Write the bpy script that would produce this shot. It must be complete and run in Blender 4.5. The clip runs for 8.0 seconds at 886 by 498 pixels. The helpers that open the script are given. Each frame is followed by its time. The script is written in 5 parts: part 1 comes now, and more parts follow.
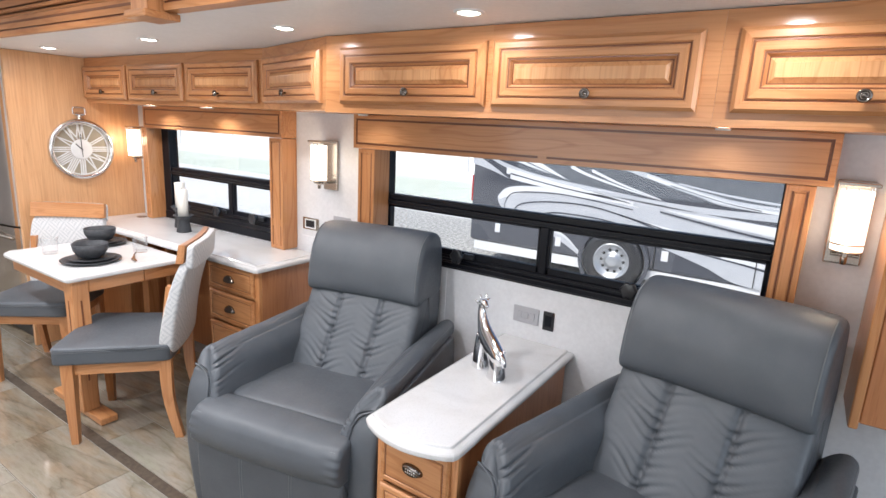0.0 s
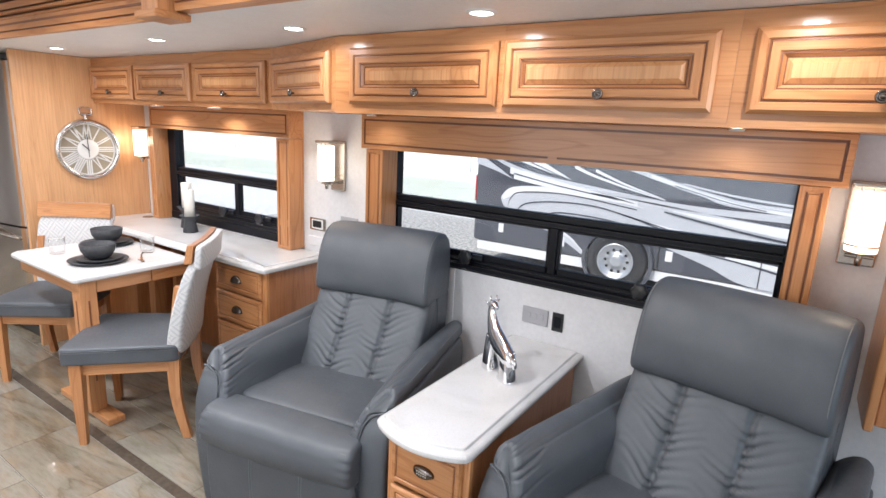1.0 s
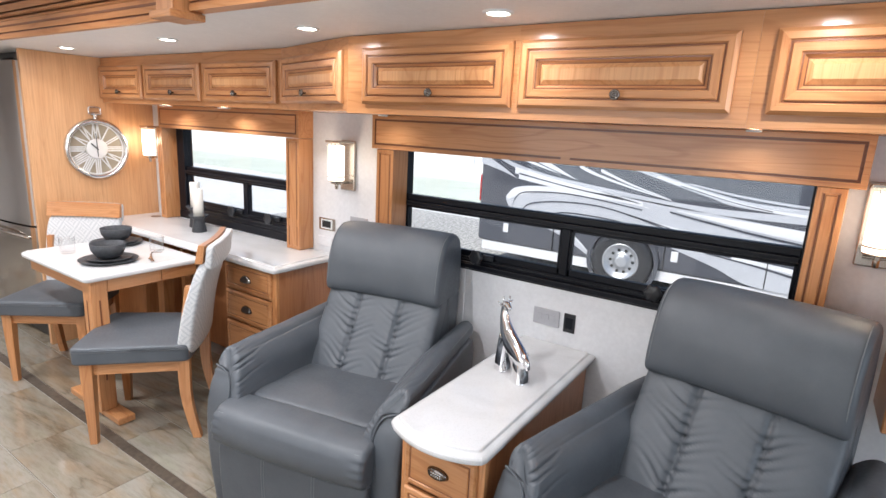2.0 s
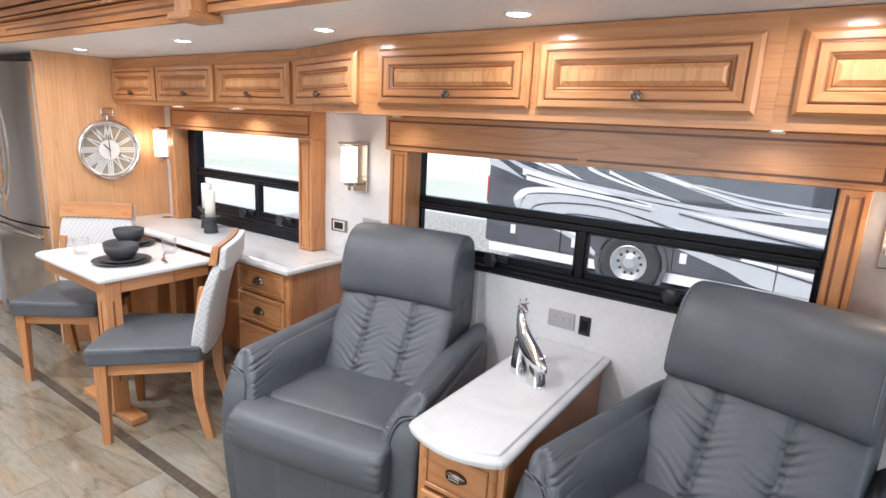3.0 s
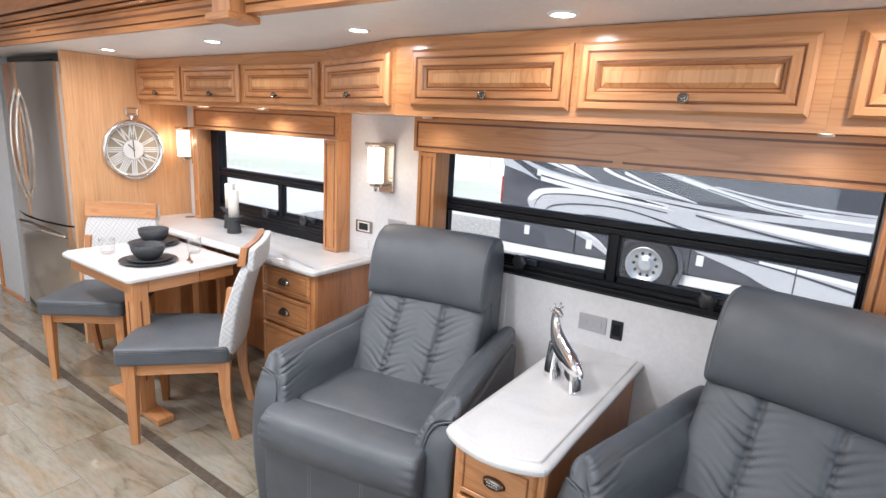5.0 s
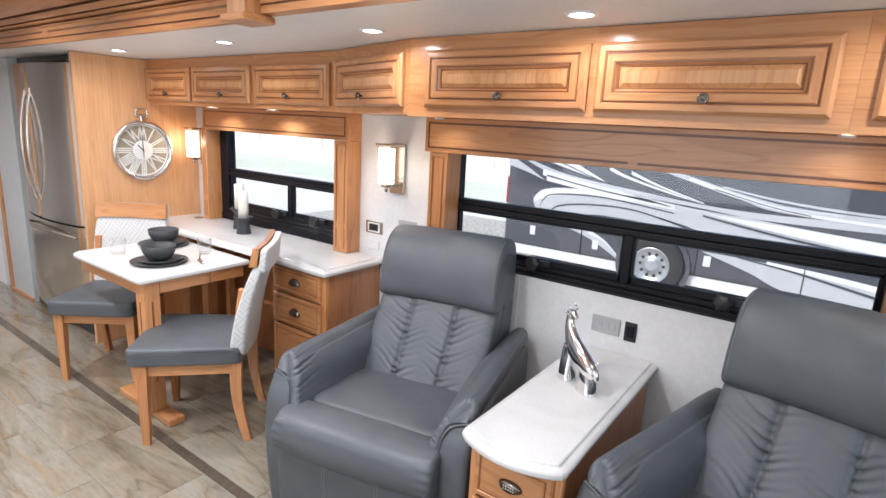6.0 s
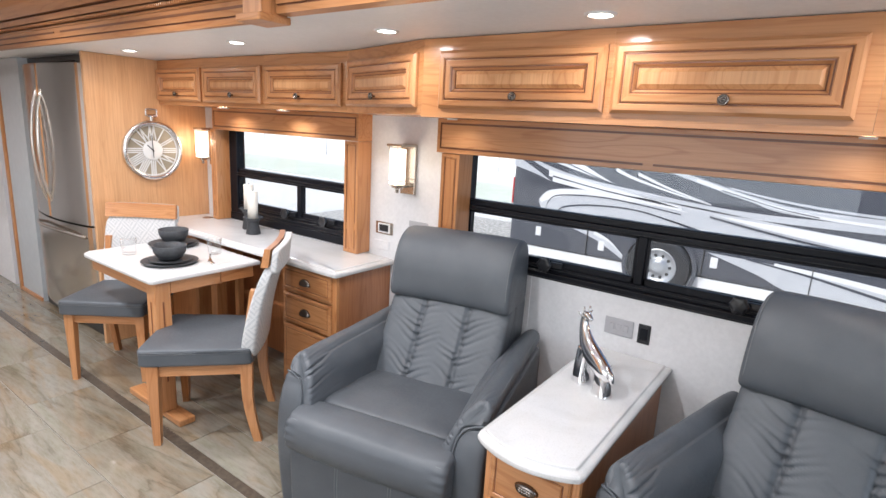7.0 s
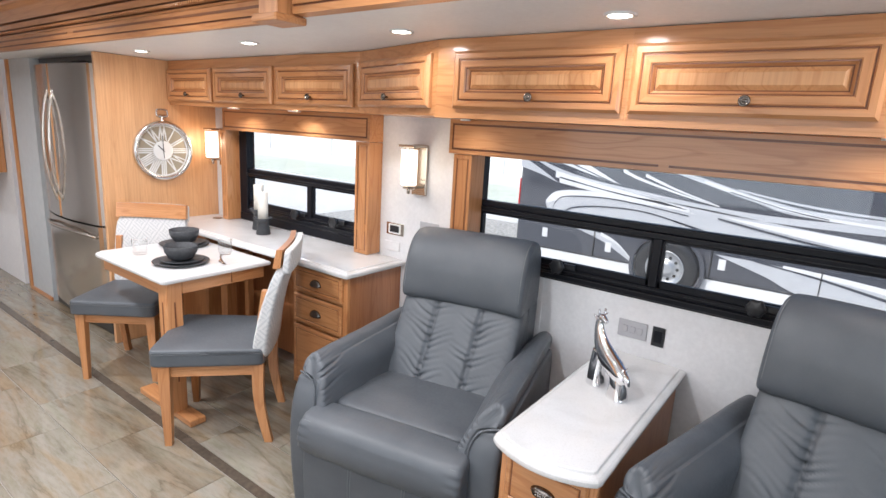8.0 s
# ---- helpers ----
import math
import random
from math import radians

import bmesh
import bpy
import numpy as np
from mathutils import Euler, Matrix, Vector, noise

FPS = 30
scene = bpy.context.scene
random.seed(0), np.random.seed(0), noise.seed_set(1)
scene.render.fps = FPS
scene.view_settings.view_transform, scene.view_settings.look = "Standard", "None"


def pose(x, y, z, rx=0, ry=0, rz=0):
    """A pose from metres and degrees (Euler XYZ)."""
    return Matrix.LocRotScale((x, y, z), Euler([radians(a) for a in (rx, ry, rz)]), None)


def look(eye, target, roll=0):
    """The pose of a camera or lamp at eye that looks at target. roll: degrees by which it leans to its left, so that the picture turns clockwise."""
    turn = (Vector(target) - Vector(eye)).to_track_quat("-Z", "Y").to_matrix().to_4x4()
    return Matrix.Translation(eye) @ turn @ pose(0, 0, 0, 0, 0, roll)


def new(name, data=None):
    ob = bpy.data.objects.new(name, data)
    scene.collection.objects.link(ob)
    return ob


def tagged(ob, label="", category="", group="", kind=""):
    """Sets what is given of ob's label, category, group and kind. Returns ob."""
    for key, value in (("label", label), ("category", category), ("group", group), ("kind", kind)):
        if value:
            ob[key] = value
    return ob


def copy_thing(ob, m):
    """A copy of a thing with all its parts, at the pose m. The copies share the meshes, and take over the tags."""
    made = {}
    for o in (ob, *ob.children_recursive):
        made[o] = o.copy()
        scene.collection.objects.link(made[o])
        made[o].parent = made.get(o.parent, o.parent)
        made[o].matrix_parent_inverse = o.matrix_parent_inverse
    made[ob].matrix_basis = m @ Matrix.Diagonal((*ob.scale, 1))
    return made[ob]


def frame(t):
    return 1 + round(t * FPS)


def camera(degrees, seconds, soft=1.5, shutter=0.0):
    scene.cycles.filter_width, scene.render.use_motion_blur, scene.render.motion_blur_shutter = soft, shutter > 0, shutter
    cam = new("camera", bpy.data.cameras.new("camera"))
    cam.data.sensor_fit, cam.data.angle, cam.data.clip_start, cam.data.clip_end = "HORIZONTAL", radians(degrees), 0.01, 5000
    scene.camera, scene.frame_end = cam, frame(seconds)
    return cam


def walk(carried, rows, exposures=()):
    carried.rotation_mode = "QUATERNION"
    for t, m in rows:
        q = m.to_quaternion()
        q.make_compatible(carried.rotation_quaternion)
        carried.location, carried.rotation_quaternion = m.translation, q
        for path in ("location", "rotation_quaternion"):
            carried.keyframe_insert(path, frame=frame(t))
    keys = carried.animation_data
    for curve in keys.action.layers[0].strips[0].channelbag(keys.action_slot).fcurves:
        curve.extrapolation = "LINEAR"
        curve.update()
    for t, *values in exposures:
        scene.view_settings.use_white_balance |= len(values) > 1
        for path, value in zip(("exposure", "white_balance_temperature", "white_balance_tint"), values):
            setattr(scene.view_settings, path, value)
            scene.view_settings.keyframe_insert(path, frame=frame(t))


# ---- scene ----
cam = camera(78.7, 8.0)
PATH = [
    (0, (0.217, 0.017, 1.525), (-0.853, 1.649, 1.087), 2.9),
    (0.5, (0.203, 0.012, 1.526), (-0.87, 1.641, 1.087), 2.9),
    (1, (0.188, 0.006, 1.526), (-0.887, 1.634, 1.087), 2.9),
    (2.5, (0.134, -0.019, 1.528), (-0.955, 1.599, 1.087), 3.0),
    (3, (0.113, -0.026, 1.527), (-0.984, 1.587, 1.088), 3.0),
    (3.5, (0.09, -0.036, 1.529), (-1.012, 1.573, 1.087), 3.0),
    (4, (0.068, -0.046, 1.528), (-1.041, 1.559, 1.087), 3.0),
    (4.5, (0.046, -0.055, 1.528), (-1.07, 1.545, 1.087), 3.1),
    (6, (-0.011, -0.078, 1.529), (-1.143, 1.51, 1.087), 3.1),
    (6.5, (-0.029, -0.086, 1.53), (-1.166, 1.499, 1.087), 3.1),
    (7, (-0.047, -0.094, 1.528), (-1.189, 1.487, 1.087), 3.2),
    (7.5, (-0.064, -0.101, 1.529), (-1.213, 1.475, 1.087), 3.2),
    (8, (-0.081, -0.108, 1.526), (-1.236, 1.464, 1.087), 3.3),
]
walk(cam, [(t, look(eye, target, roll)) for t, eye, target, roll in PATH], exposures=((0, 0.77), (8, 0.77)))


# ---------------------------------------------------------------- world and light
world = bpy.data.worlds.new("world")
scene.world = world
world.use_nodes = True
wn = world.node_tree
sky = wn.nodes.new("ShaderNodeTexSky")
sky.sky_type, sky.sun_disc = "NISHITA", False
sky.sun_elevation, sky.sun_rotation = radians(48), radians(200)
sky.air_density, sky.dust_density = 1.0, 3.0
wn.nodes["Background"].inputs[1].default_value = 0.14
wn.links.new(sky.outputs[0], wn.nodes["Background"].inputs[0])


def lamp(name, kind, m, energy, colour=(1, 1, 1), **more):
    data = bpy.data.lights.new(name, kind)
    data.energy, data.color = energy, colour
    if kind == "AREA":
        data.shape = more.get("shape", "RECTANGLE")
        data.size, data.size_y = more.get("size", 1), more.get("size_y", 1)
        data.spread = radians(more.get("spread", 180))
    elif kind == "SUN":
        data.angle = radians(more.get("angle", 1))
    else:
        data.shadow_soft_size = more.get("radius", 0.03)
    ob = new(name, data)
    ob.matrix_world = m
    return ob


lamp("sun", "SUN", look((0, 0, 0), (0.35, 0.75, -1.0)), 2.5, (1, 0.96, 0.9), angle=2)
WARM = (0.96, 0.955, 1.0)
# daylight through the windscreen; frontal fill added in an unseen window behind the camera
lamp("windscreen_daylight", "AREA", look((2.55, 0.5, 1.45), (0.0, 0.95, 1.0)), 15, (0.76, 0.87, 1.0), size=1.1, size_y=1.0)
lamp("street_side_fill", "AREA", look((-1.2, -1.36, 1.35), (-1.2, 1.0, 1.0)), 9, (0.82, 0.91, 1.0), size=2.6, size_y=0.8)

# ---------------------------------------------------------------- materials


def nodes_of(name):
    m = bpy.data.materials.new(name)
    m.use_nodes = True
    nt = m.node_tree
    return m, nt, nt.nodes["Principled BSDF"]


def node(nt, kind, **values):
    n = nt.nodes.new(kind)
    for k, v in values.items():
        if k in n.inputs:
            n.inputs[k].default_value = v
    return n


def ramp(nt, fac, stops):
    r = nt.nodes.new("ShaderNodeValToRGB")
    e = r.color_ramp.elements
    while len(e) < len(stops):
        e.new(0.5)
    for el, (p, c) in zip(e, stops):
        el.position, el.color = p, (*c, 1)
    nt.links.new(fac, r.inputs[0])
    return r.outputs[0]


def mixed(nt, a, b, fac, mode="MIX"):
    n = nt.nodes.new("ShaderNodeMix")
    n.data_type, n.blend_type = "RGBA", mode
    for sock, v in ((n.inputs[0], fac), (n.inputs[6], a), (n.inputs[7], b)):
        if hasattr(v, "is_output"):
            nt.links.new(v, sock)
        else:
            sock.default_value = v if not isinstance(v, tuple) else (*v, 1)
    return n.outputs[2]


def bumped(nt, bsdf, height, strength, distance=0.002):
    b = node(nt, "ShaderNodeBump", Strength=strength, Distance=distance)
    nt.links.new(height, b.inputs["Height"])
    nt.links.new(b.outputs[0], bsdf.inputs["Normal"])


def place(nt, scale=(1, 1, 1), rot=(0, 0, 0), world_place=False):
    if world_place:
        src = nt.nodes.new("ShaderNodeNewGeometry").outputs["Position"]
    else:
        src = nt.nodes.new("ShaderNodeTexCoord").outputs["Object"]
    mp = nt.nodes.new("ShaderNodeMapping")
    mp.inputs["Scale"].default_value = scale
    mp.inputs["Rotation"].default_value = rot
    nt.links.new(src, mp.inputs[0])
    return mp.outputs[0]


def plain(name, colour, rough=0.5, metal=0.0, vary=0.06, scale=20.0, bump=0.05, coat=0.0, spec=0.5):
    """Painted, moulded or plated surface with two scales of slight unevenness."""
    m, nt, b = nodes_of(name)
    p = place(nt)
    n1 = node(nt, "ShaderNodeTexNoise", Scale=scale, Detail=6.0)
    n2 = node(nt, "ShaderNodeTexNoise", Scale=scale * 0.13, Detail=3.0)
    nt.links.new(p, n1.inputs[0])
    nt.links.new(p, n2.inputs[0])
    dark = tuple(c * (1 - vary) for c in colour)
    light = tuple(min(1, c * (1 + vary)) for c in colour)
    c1 = ramp(nt, n1.outputs[0], [(0.3, dark), (0.7, light)])
    c2 = ramp(nt, n2.outputs[0], [(0.3, (1 - vary,) * 3), (0.7, (1, 1, 1))])
    nt.links.new(mixed(nt, c1, c2, 1.0, "MULTIPLY"), b.inputs["Base Color"])
    b.inputs["Roughness"].default_value = rough
    b.inputs["Metallic"].default_value = metal
    b.inputs["Coat Weight"].default_value = coat
    b.inputs["Specular IOR Level"].default_value = spec
    if bump:
        bumped(nt, b, n1.outputs[0], bump)
    return m


def wood(name, axis, tone=(0.545, 0.258, 0.108), rough=0.33, islands=False, rings_fac=0.75):
    """Honey maple with its grain along axis 0, 1 or 2 and a satin lacquer."""
    m, nt, b = nodes_of(name)
    s = [9.0, 9.0, 9.0]
    s[axis] = 0.9
    p = place(nt, tuple(s))
    fine = [130.0, 130.0, 130.0]
    fine[axis] = 3.0
    q = place(nt, tuple(fine))
    shift = nt.nodes.new("ShaderNodeVectorMath")
    geo = nt.nodes.new("ShaderNodeNewGeometry")
    oi = nt.nodes.new("ShaderNodeObjectInfo")
    rnd = geo.outputs["Random Per Island"] if islands else oi.outputs["Random"]
    mul = nt.nodes.new("ShaderNodeMath")
    mul.operation = "MULTIPLY"
    mul.inputs[1].default_value = 37.0
    nt.links.new(rnd, mul.inputs[0])
    nt.links.new(p, shift.inputs[0])
    nt.links.new(mul.outputs[0], shift.inputs[1])
    big = node(nt, "ShaderNodeTexNoise", Scale=0.8, Detail=2.0, Distortion=0.3)
    nt.links.new(shift.outputs[0], big.inputs[0])
    rings = nt.nodes.new("ShaderNodeMath")
    rings.operation = "SINE"
    k = nt.nodes.new("ShaderNodeMath")
    k.operation = "MULTIPLY"
    k.inputs[1].default_value = 75.0
    nt.links.new(big.outputs[0], k.inputs[0])
    nt.links.new(k.outputs[0], rings.inputs[0])
    grain = node(nt, "ShaderNodeTexNoise", Scale=1.0, Detail=5.0)
    nt.links.new(q, grain.inputs[0])
    t = lambda f: tuple(c * f for c in tone)
    pores = node(nt, "ShaderNodeTexNoise", Scale=2.6, Detail=3.0)
    nt.links.new(q, pores.inputs[0])
    base = ramp(nt, big.outputs[0], [(0.25, (tone[0] * 0.86, tone[1] * 0.78, tone[2] * 0.70)), (0.55, tone), (0.8, t(1.14))])
    cath = ramp(nt, rings.outputs[0], [(0.0, (1, 1, 1)), (0.66, (0.985, 0.975, 0.965)), (1.0, (0.82, 0.72, 0.62))])
    fineg = ramp(nt, grain.outputs[0], [(0.3, (0.86, 0.82, 0.78)), (0.6, (1, 1, 1))])
    c = mixed(nt, base, cath, rings_fac, "MULTIPLY")
    c = mixed(nt, c, fineg, 0.9, "MULTIPLY")
    c = mixed(nt, c, ramp(nt, pores.outputs[0], [(0.28, (0.74, 0.64, 0.54)), (0.40, (1, 1, 1))]), 0.7, "MULTIPLY")
    tint = ramp(nt, rnd, [(0.0, (0.84, 0.79, 0.72)), (0.5, (1, 1, 1)), (1.0, (1.1, 1.09, 1.07))])
    c = mixed(nt, c, tint, 1.0 if islands else 0.55, "MULTIPLY")
    nt.links.new(c, b.inputs["Base Color"])
    b.inputs["Roughness"].default_value = rough
    b.inputs["Coat Weight"].default_value = 0.32
    b.inputs["Coat Roughness"].default_value = 0.10
    bumped(nt, b, grain.outputs[0], 0.06, 0.001)
    return m


WX, WY, WZ = (wood("maple_grain_" + a, i) for i, a in enumerate("xyz"))
STAVE = wood("maple_staves", 2, (0.62, 0.325, 0.148))
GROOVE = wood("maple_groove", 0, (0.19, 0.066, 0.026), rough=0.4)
PANELWOOD = wood("maple_veneer", 2, (0.72, 0.405, 0.205), rings_fac=0.18)
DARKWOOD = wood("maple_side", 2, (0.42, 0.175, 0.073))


def leather():
    m, nt, b = nodes_of("grey_leather")
    p = place(nt)
    v = node(nt, "ShaderNodeTexVoronoi", Scale=420.0)
    n1 = node(nt, "ShaderNodeTexNoise", Scale=9.0, Detail=5.0)
    n2 = node(nt, "ShaderNodeTexNoise", Scale=90.0, Detail=3.0)
    for n in (v, n1, n2):
        nt.links.new(p, n.inputs[0])
    c = ramp(nt, n1.outputs[0], [(0.3, (0.066, 0.075, 0.086)), (0.7, (0.083, 0.093, 0.105))])
    c2 = ramp(nt, v.outputs[0], [(0.0, (0.9, 0.9, 0.9)), (0.6, (1, 1, 1))])
    nt.links.new(mixed(nt, c, c2, 1.0, "MULTIPLY"), b.inputs["Base Color"])
    r = ramp(nt, n2.outputs[0], [(0.3, (0.42,) * 3), (0.7, (0.52,) * 3)])
    nt.links.new(r, b.inputs["Roughness"])
    add = nt.nodes.new("ShaderNodeMath")
    nt.links.new(v.outputs[0], add.inputs[0])
    nt.links.new(n2.outputs[0], add.inputs[1])
    bumped(nt, b, add.outputs[0], 0.12, 0.0008)
    return m


def lattice_fabric():
    """Pale woven fabric with nested diamond key lines."""
    m, nt, b = nodes_of("lattice_fabric")
    src = nt.nodes.new("ShaderNodeTexCoord").outputs["Object"]
    sep = nt.nodes.new("ShaderNodeSeparateXYZ")
    nt.links.new(src, sep.inputs[0])

    def op(kind, a, c=None):
        n = nt.nodes.new("ShaderNodeMath")
        n.operation = kind
        for s, v in zip(n.inputs, (a, c)):
            if v is None:
                continue
            if hasattr(v, "is_output"):
                nt.links.new(v, s)
            else:
                s.default_value = v
        return n.outputs[0]

    along = op("ADD", sep.outputs[0], sep.outputs[1])
    u = op("SUBTRACT", op("FRACT", op("MULTIPLY", along, 9.5)), 0.5)
    w = op("SUBTRACT", op("FRACT", op("MULTIPLY", sep.outputs[2], 9.5)), 0.5)
    d = op("ADD", op("ABSOLUTE", u), op("ABSOLUTE", w))
    bands = op("FRACT", op("MULTIPLY", d, 3.6))
    half = op("GREATER_THAN", op("MULTIPLY", u, w), 0.0)
    line = op("GREATER_THAN", op("FRACT", op("ADD", bands, op("MULTIPLY", half, 0.5))), 0.58)
    nz = node(nt, "ShaderNodeTexNoise", Scale=400.0, Detail=2.0)
    nt.links.new(src, nz.inputs[0])
    c = mixed(nt, (0.62, 0.62, 0.62), (0.50, 0.51, 0.52), line)
    c = mixed(nt, c, ramp(nt, nz.outputs[0], [(0.3, (0.86,) * 3), (0.7, (1, 1, 1))]), 1.0, "MULTIPLY")
    nt.links.new(c, b.inputs["Base Color"])
    b.inputs["Roughness"].default_value = 0.85
    bumped(nt, b, nz.outputs[0], 0.2, 0.001)
    return m


def quartz():
    m, nt, b = nodes_of("white_quartz")
    p = place(nt, world_place=True)
    n1 = node(nt, "ShaderNodeTexNoise", Scale=3.0, Detail=8.0, Distortion=1.2)
    n2 = node(nt, "ShaderNodeTexNoise", Scale=260.0, Detail=2.0)
    nt.links.new(p, n1.inputs[0])
    nt.links.new(p, n2.inputs[0])
    c = ramp(nt, n1.outputs[0], [(0.35, (0.575, 0.573, 0.568)), (0.5, (0.63, 0.63, 0.628)), (0.7, (0.655, 0.655, 0.655))])
    f = ramp(nt, n2.outputs[0], [(0.35, (0.93, 0.93, 0.92)), (0.5, (1, 1, 1))])
    nt.links.new(mixed(nt, c, f, 1.0, "MULTIPLY"), b.inputs["Base Color"])
    b.inputs["Roughness"].default_value = 0.12
    return m


def tile_stone():
    """Polished porcelain: sandy grey with drifting veins."""
    m, nt, b = nodes_of("polished_tile")
    b.inputs["Coat Weight"].default_value = 0.4
    b.inputs["Coat Roughness"].default_value = 0.04
    src = nt.nodes.new("ShaderNodeNewGeometry").outputs["Position"]
    oi = nt.nodes.new("ShaderNodeObjectInfo")
    mul = nt.nodes.new("ShaderNodeMath")
    mul.operation = "MULTIPLY"
    mul.inputs[1].default_value = 0.35
    nt.links.new(oi.outputs["Random"], mul.inputs[0])
    add = nt.nodes.new("ShaderNodeVectorMath")
    nt.links.new(src, add.inputs[0])
    nt.links.new(mul.outputs[0], add.inputs[1])
    mp = nt.nodes.new("ShaderNodeMapping")
    mp.inputs["Scale"].default_value = (0.8, 4.2, 1.0)
    mp.inputs["Rotation"].default_value = (0, 0, radians(-8))
    nt.links.new(add.outputs[0], mp.inputs[0])
    big = node(nt, "ShaderNodeTexNoise", Scale=0.9, Detail=6.0, Distortion=0.6, Roughness=0.55)
    vein = node(nt, "ShaderNodeTexNoise", Scale=0.7, Detail=8.0, Distortion=1.0, Roughness=0.55)
    spot = node(nt, "ShaderNodeTexNoise", Scale=14.0, Detail=9.0, Roughness=0.7)
    for n in (big, vein, spot):
        nt.links.new(mp.outputs[0], n.inputs[0])
    c = ramp(nt, big.outputs[0], [(0.28, (0.190, 0.152, 0.112)), (0.42, (0.235, 0.205, 0.162)), (0.56, (0.262, 0.240, 0.202)), (0.75, (0.305, 0.288, 0.256))])
    v = ramp(nt, vein.outputs[0], [(0.44, (1, 1, 1)), (0.485, (0.78, 0.74, 0.66)), (0.50, (0.52, 0.47, 0.38)), (0.515, (0.90, 0.88, 0.84)), (0.56, (1.1, 1.1, 1.1))])
    s = ramp(nt, spot.outputs[0], [(0.3, (0.76, 0.75, 0.70)), (0.55, (1, 1, 1))])
    cloud = node(nt, "ShaderNodeTexNoise", Scale=1.7, Detail=5.0, Distortion=0.8, Roughness=0.6)
    nt.links.new(mp.outputs[0], cloud.inputs[0])
    tan = ramp(nt, cloud.outputs[0], [(0.38, (1.0, 0.86, 0.70)), (0.5, (1, 1, 1)), (0.64, (0.94, 0.98, 0.90))])
    c = mixed(nt, c, tan, 0.8, "MULTIPLY")
    c = mixed(nt, mixed(nt, c, v, 0.6, "MULTIPLY"), s, 1.0, "MULTIPLY")
    nt.links.new(c, b.inputs["Base Color"])
    r = ramp(nt, spot.outputs[0], [(0.3, (0.04,) * 3), (0.7, (0.09,) * 3)])
    nt.links.new(r, b.inputs["Roughness"])
    return m


def clear_glass(name, rough=0.0, tint=(1, 1, 1)):
    m, nt, b = nodes_of(name)
    b.inputs["Base Color"].default_value = (*tint, 1)
    b.inputs["Transmission Weight"].default_value = 1.0
    b.inputs["Roughness"].default_value = rough
    b.inputs["IOR"].default_value = 1.45
    return m


def pane_glass():
    """Thin window glass: clear with a fresnel sheen."""
    m = bpy.data.materials.new("window_glass")
    m.use_nodes = True
    nt = m.node_tree
    nt.nodes.remove(nt.nodes["Principled BSDF"])
    tr = nt.nodes.new("ShaderNodeBsdfTransparent")
    tr.inputs[0].default_value = (0.90, 0.93, 0.95, 1)
    gl = nt.nodes.new("ShaderNodeBsdfGlossy")
    gl.inputs["Roughness"].default_value = 0.02
    fr = node(nt, "ShaderNodeLayerWeight", Blend=0.5)
    pw = nt.nodes.new("ShaderNodeMath")
    pw.operation = "POWER"
    pw.inputs[1].default_value = 4.5
    sc = nt.nodes.new("ShaderNodeMath")
    sc.operation = "MULTIPLY_ADD"
    sc.inputs[1].default_value, sc.inputs[2].default_value = 0.7, 0.03
    nt.links.new(fr.outputs["Facing"], pw.inputs[0])
    nt.links.new(pw.outputs[0], sc.inputs[0])
    mx = nt.nodes.new("ShaderNodeMixShader")
    nt.links.new(sc.outputs[0], mx.inputs[0])
    nt.links.new(tr.outputs[0], mx.inputs[1])
    nt.links.new(gl.outputs[0], mx.inputs[2])
    nt.links.new(mx.outputs[0], nt.nodes["Material Output"].inputs[0])
    return m


def thin_glass():
    m = PANE.copy()
    m.name = "tumbler_glass"
    m.node_tree.nodes["Transparent BSDF"].inputs[0].default_value = (0.985, 0.988, 0.988, 1)
    return m


def glowing(name, colour, strength):
    m, nt, b = nodes_of(name)
    b.inputs["Base Color"].default_value = (*colour, 1)
    b.inputs["Emission Color"].default_value = (*colour, 1)
    b.inputs["Emission Strength"].default_value = strength
    return m


def brushed(name, colour, rough, axis=2):
    m, nt, b = nodes_of(name)
    s = [220.0, 220.0, 220.0]
    s[axis] = 2.0
    n = node(nt, "ShaderNodeTexNoise", Scale=1.0, Detail=4.0)
    nt.links.new(place(nt, tuple(s)), n.inputs[0])
    nt.links.new(ramp(nt, n.outputs[0], [(0.3, tuple(c * 0.9 for c in colour)), (0.7, colour)]), b.inputs["Base Color"])
    nt.links.new(ramp(nt, n.outputs[0], [(0.3, (rough * 0.8,) * 3), (0.7, (rough * 1.25,) * 3)]), b.inputs["Roughness"])
    b.inputs["Metallic"].default_value = 1.0
    return m


LEATHER, FABRIC, QUARTZ, TILE = leather(), lattice_fabric(), quartz(), tile_stone()
PIPING = plain("grey_thread", (0.165, 0.175, 0.185), 0.7)
WALLP = plain("white_wall_vinyl", (0.72, 0.72, 0.73), 0.55, scale=60, vary=0.04, bump=0.12)
CEIL = plain("ceiling_vinyl", (0.80, 0.81, 0.82), 0.5, scale=70, vary=0.03, bump=0.06)
BLUEGREY = plain("pale_grey_wall", (0.46, 0.49, 0.51), 0.5, vary=0.04)
BLACK = plain("black_anodised", (0.006, 0.007, 0.011), 0.34, vary=0.2, scale=60, spec=0.22)
BLACKP = plain("black_plastic", (0.020, 0.021, 0.024), 0.28, vary=0.2, scale=60)
CHROME = plain("polished_chrome", (0.82, 0.82, 0.83), 0.05, 1.0, vary=0.02, bump=0.0)
NICKEL = plain("brushed_nickel", (0.55, 0.50, 0.44), 0.25, 1.0, vary=0.05, bump=0.02)
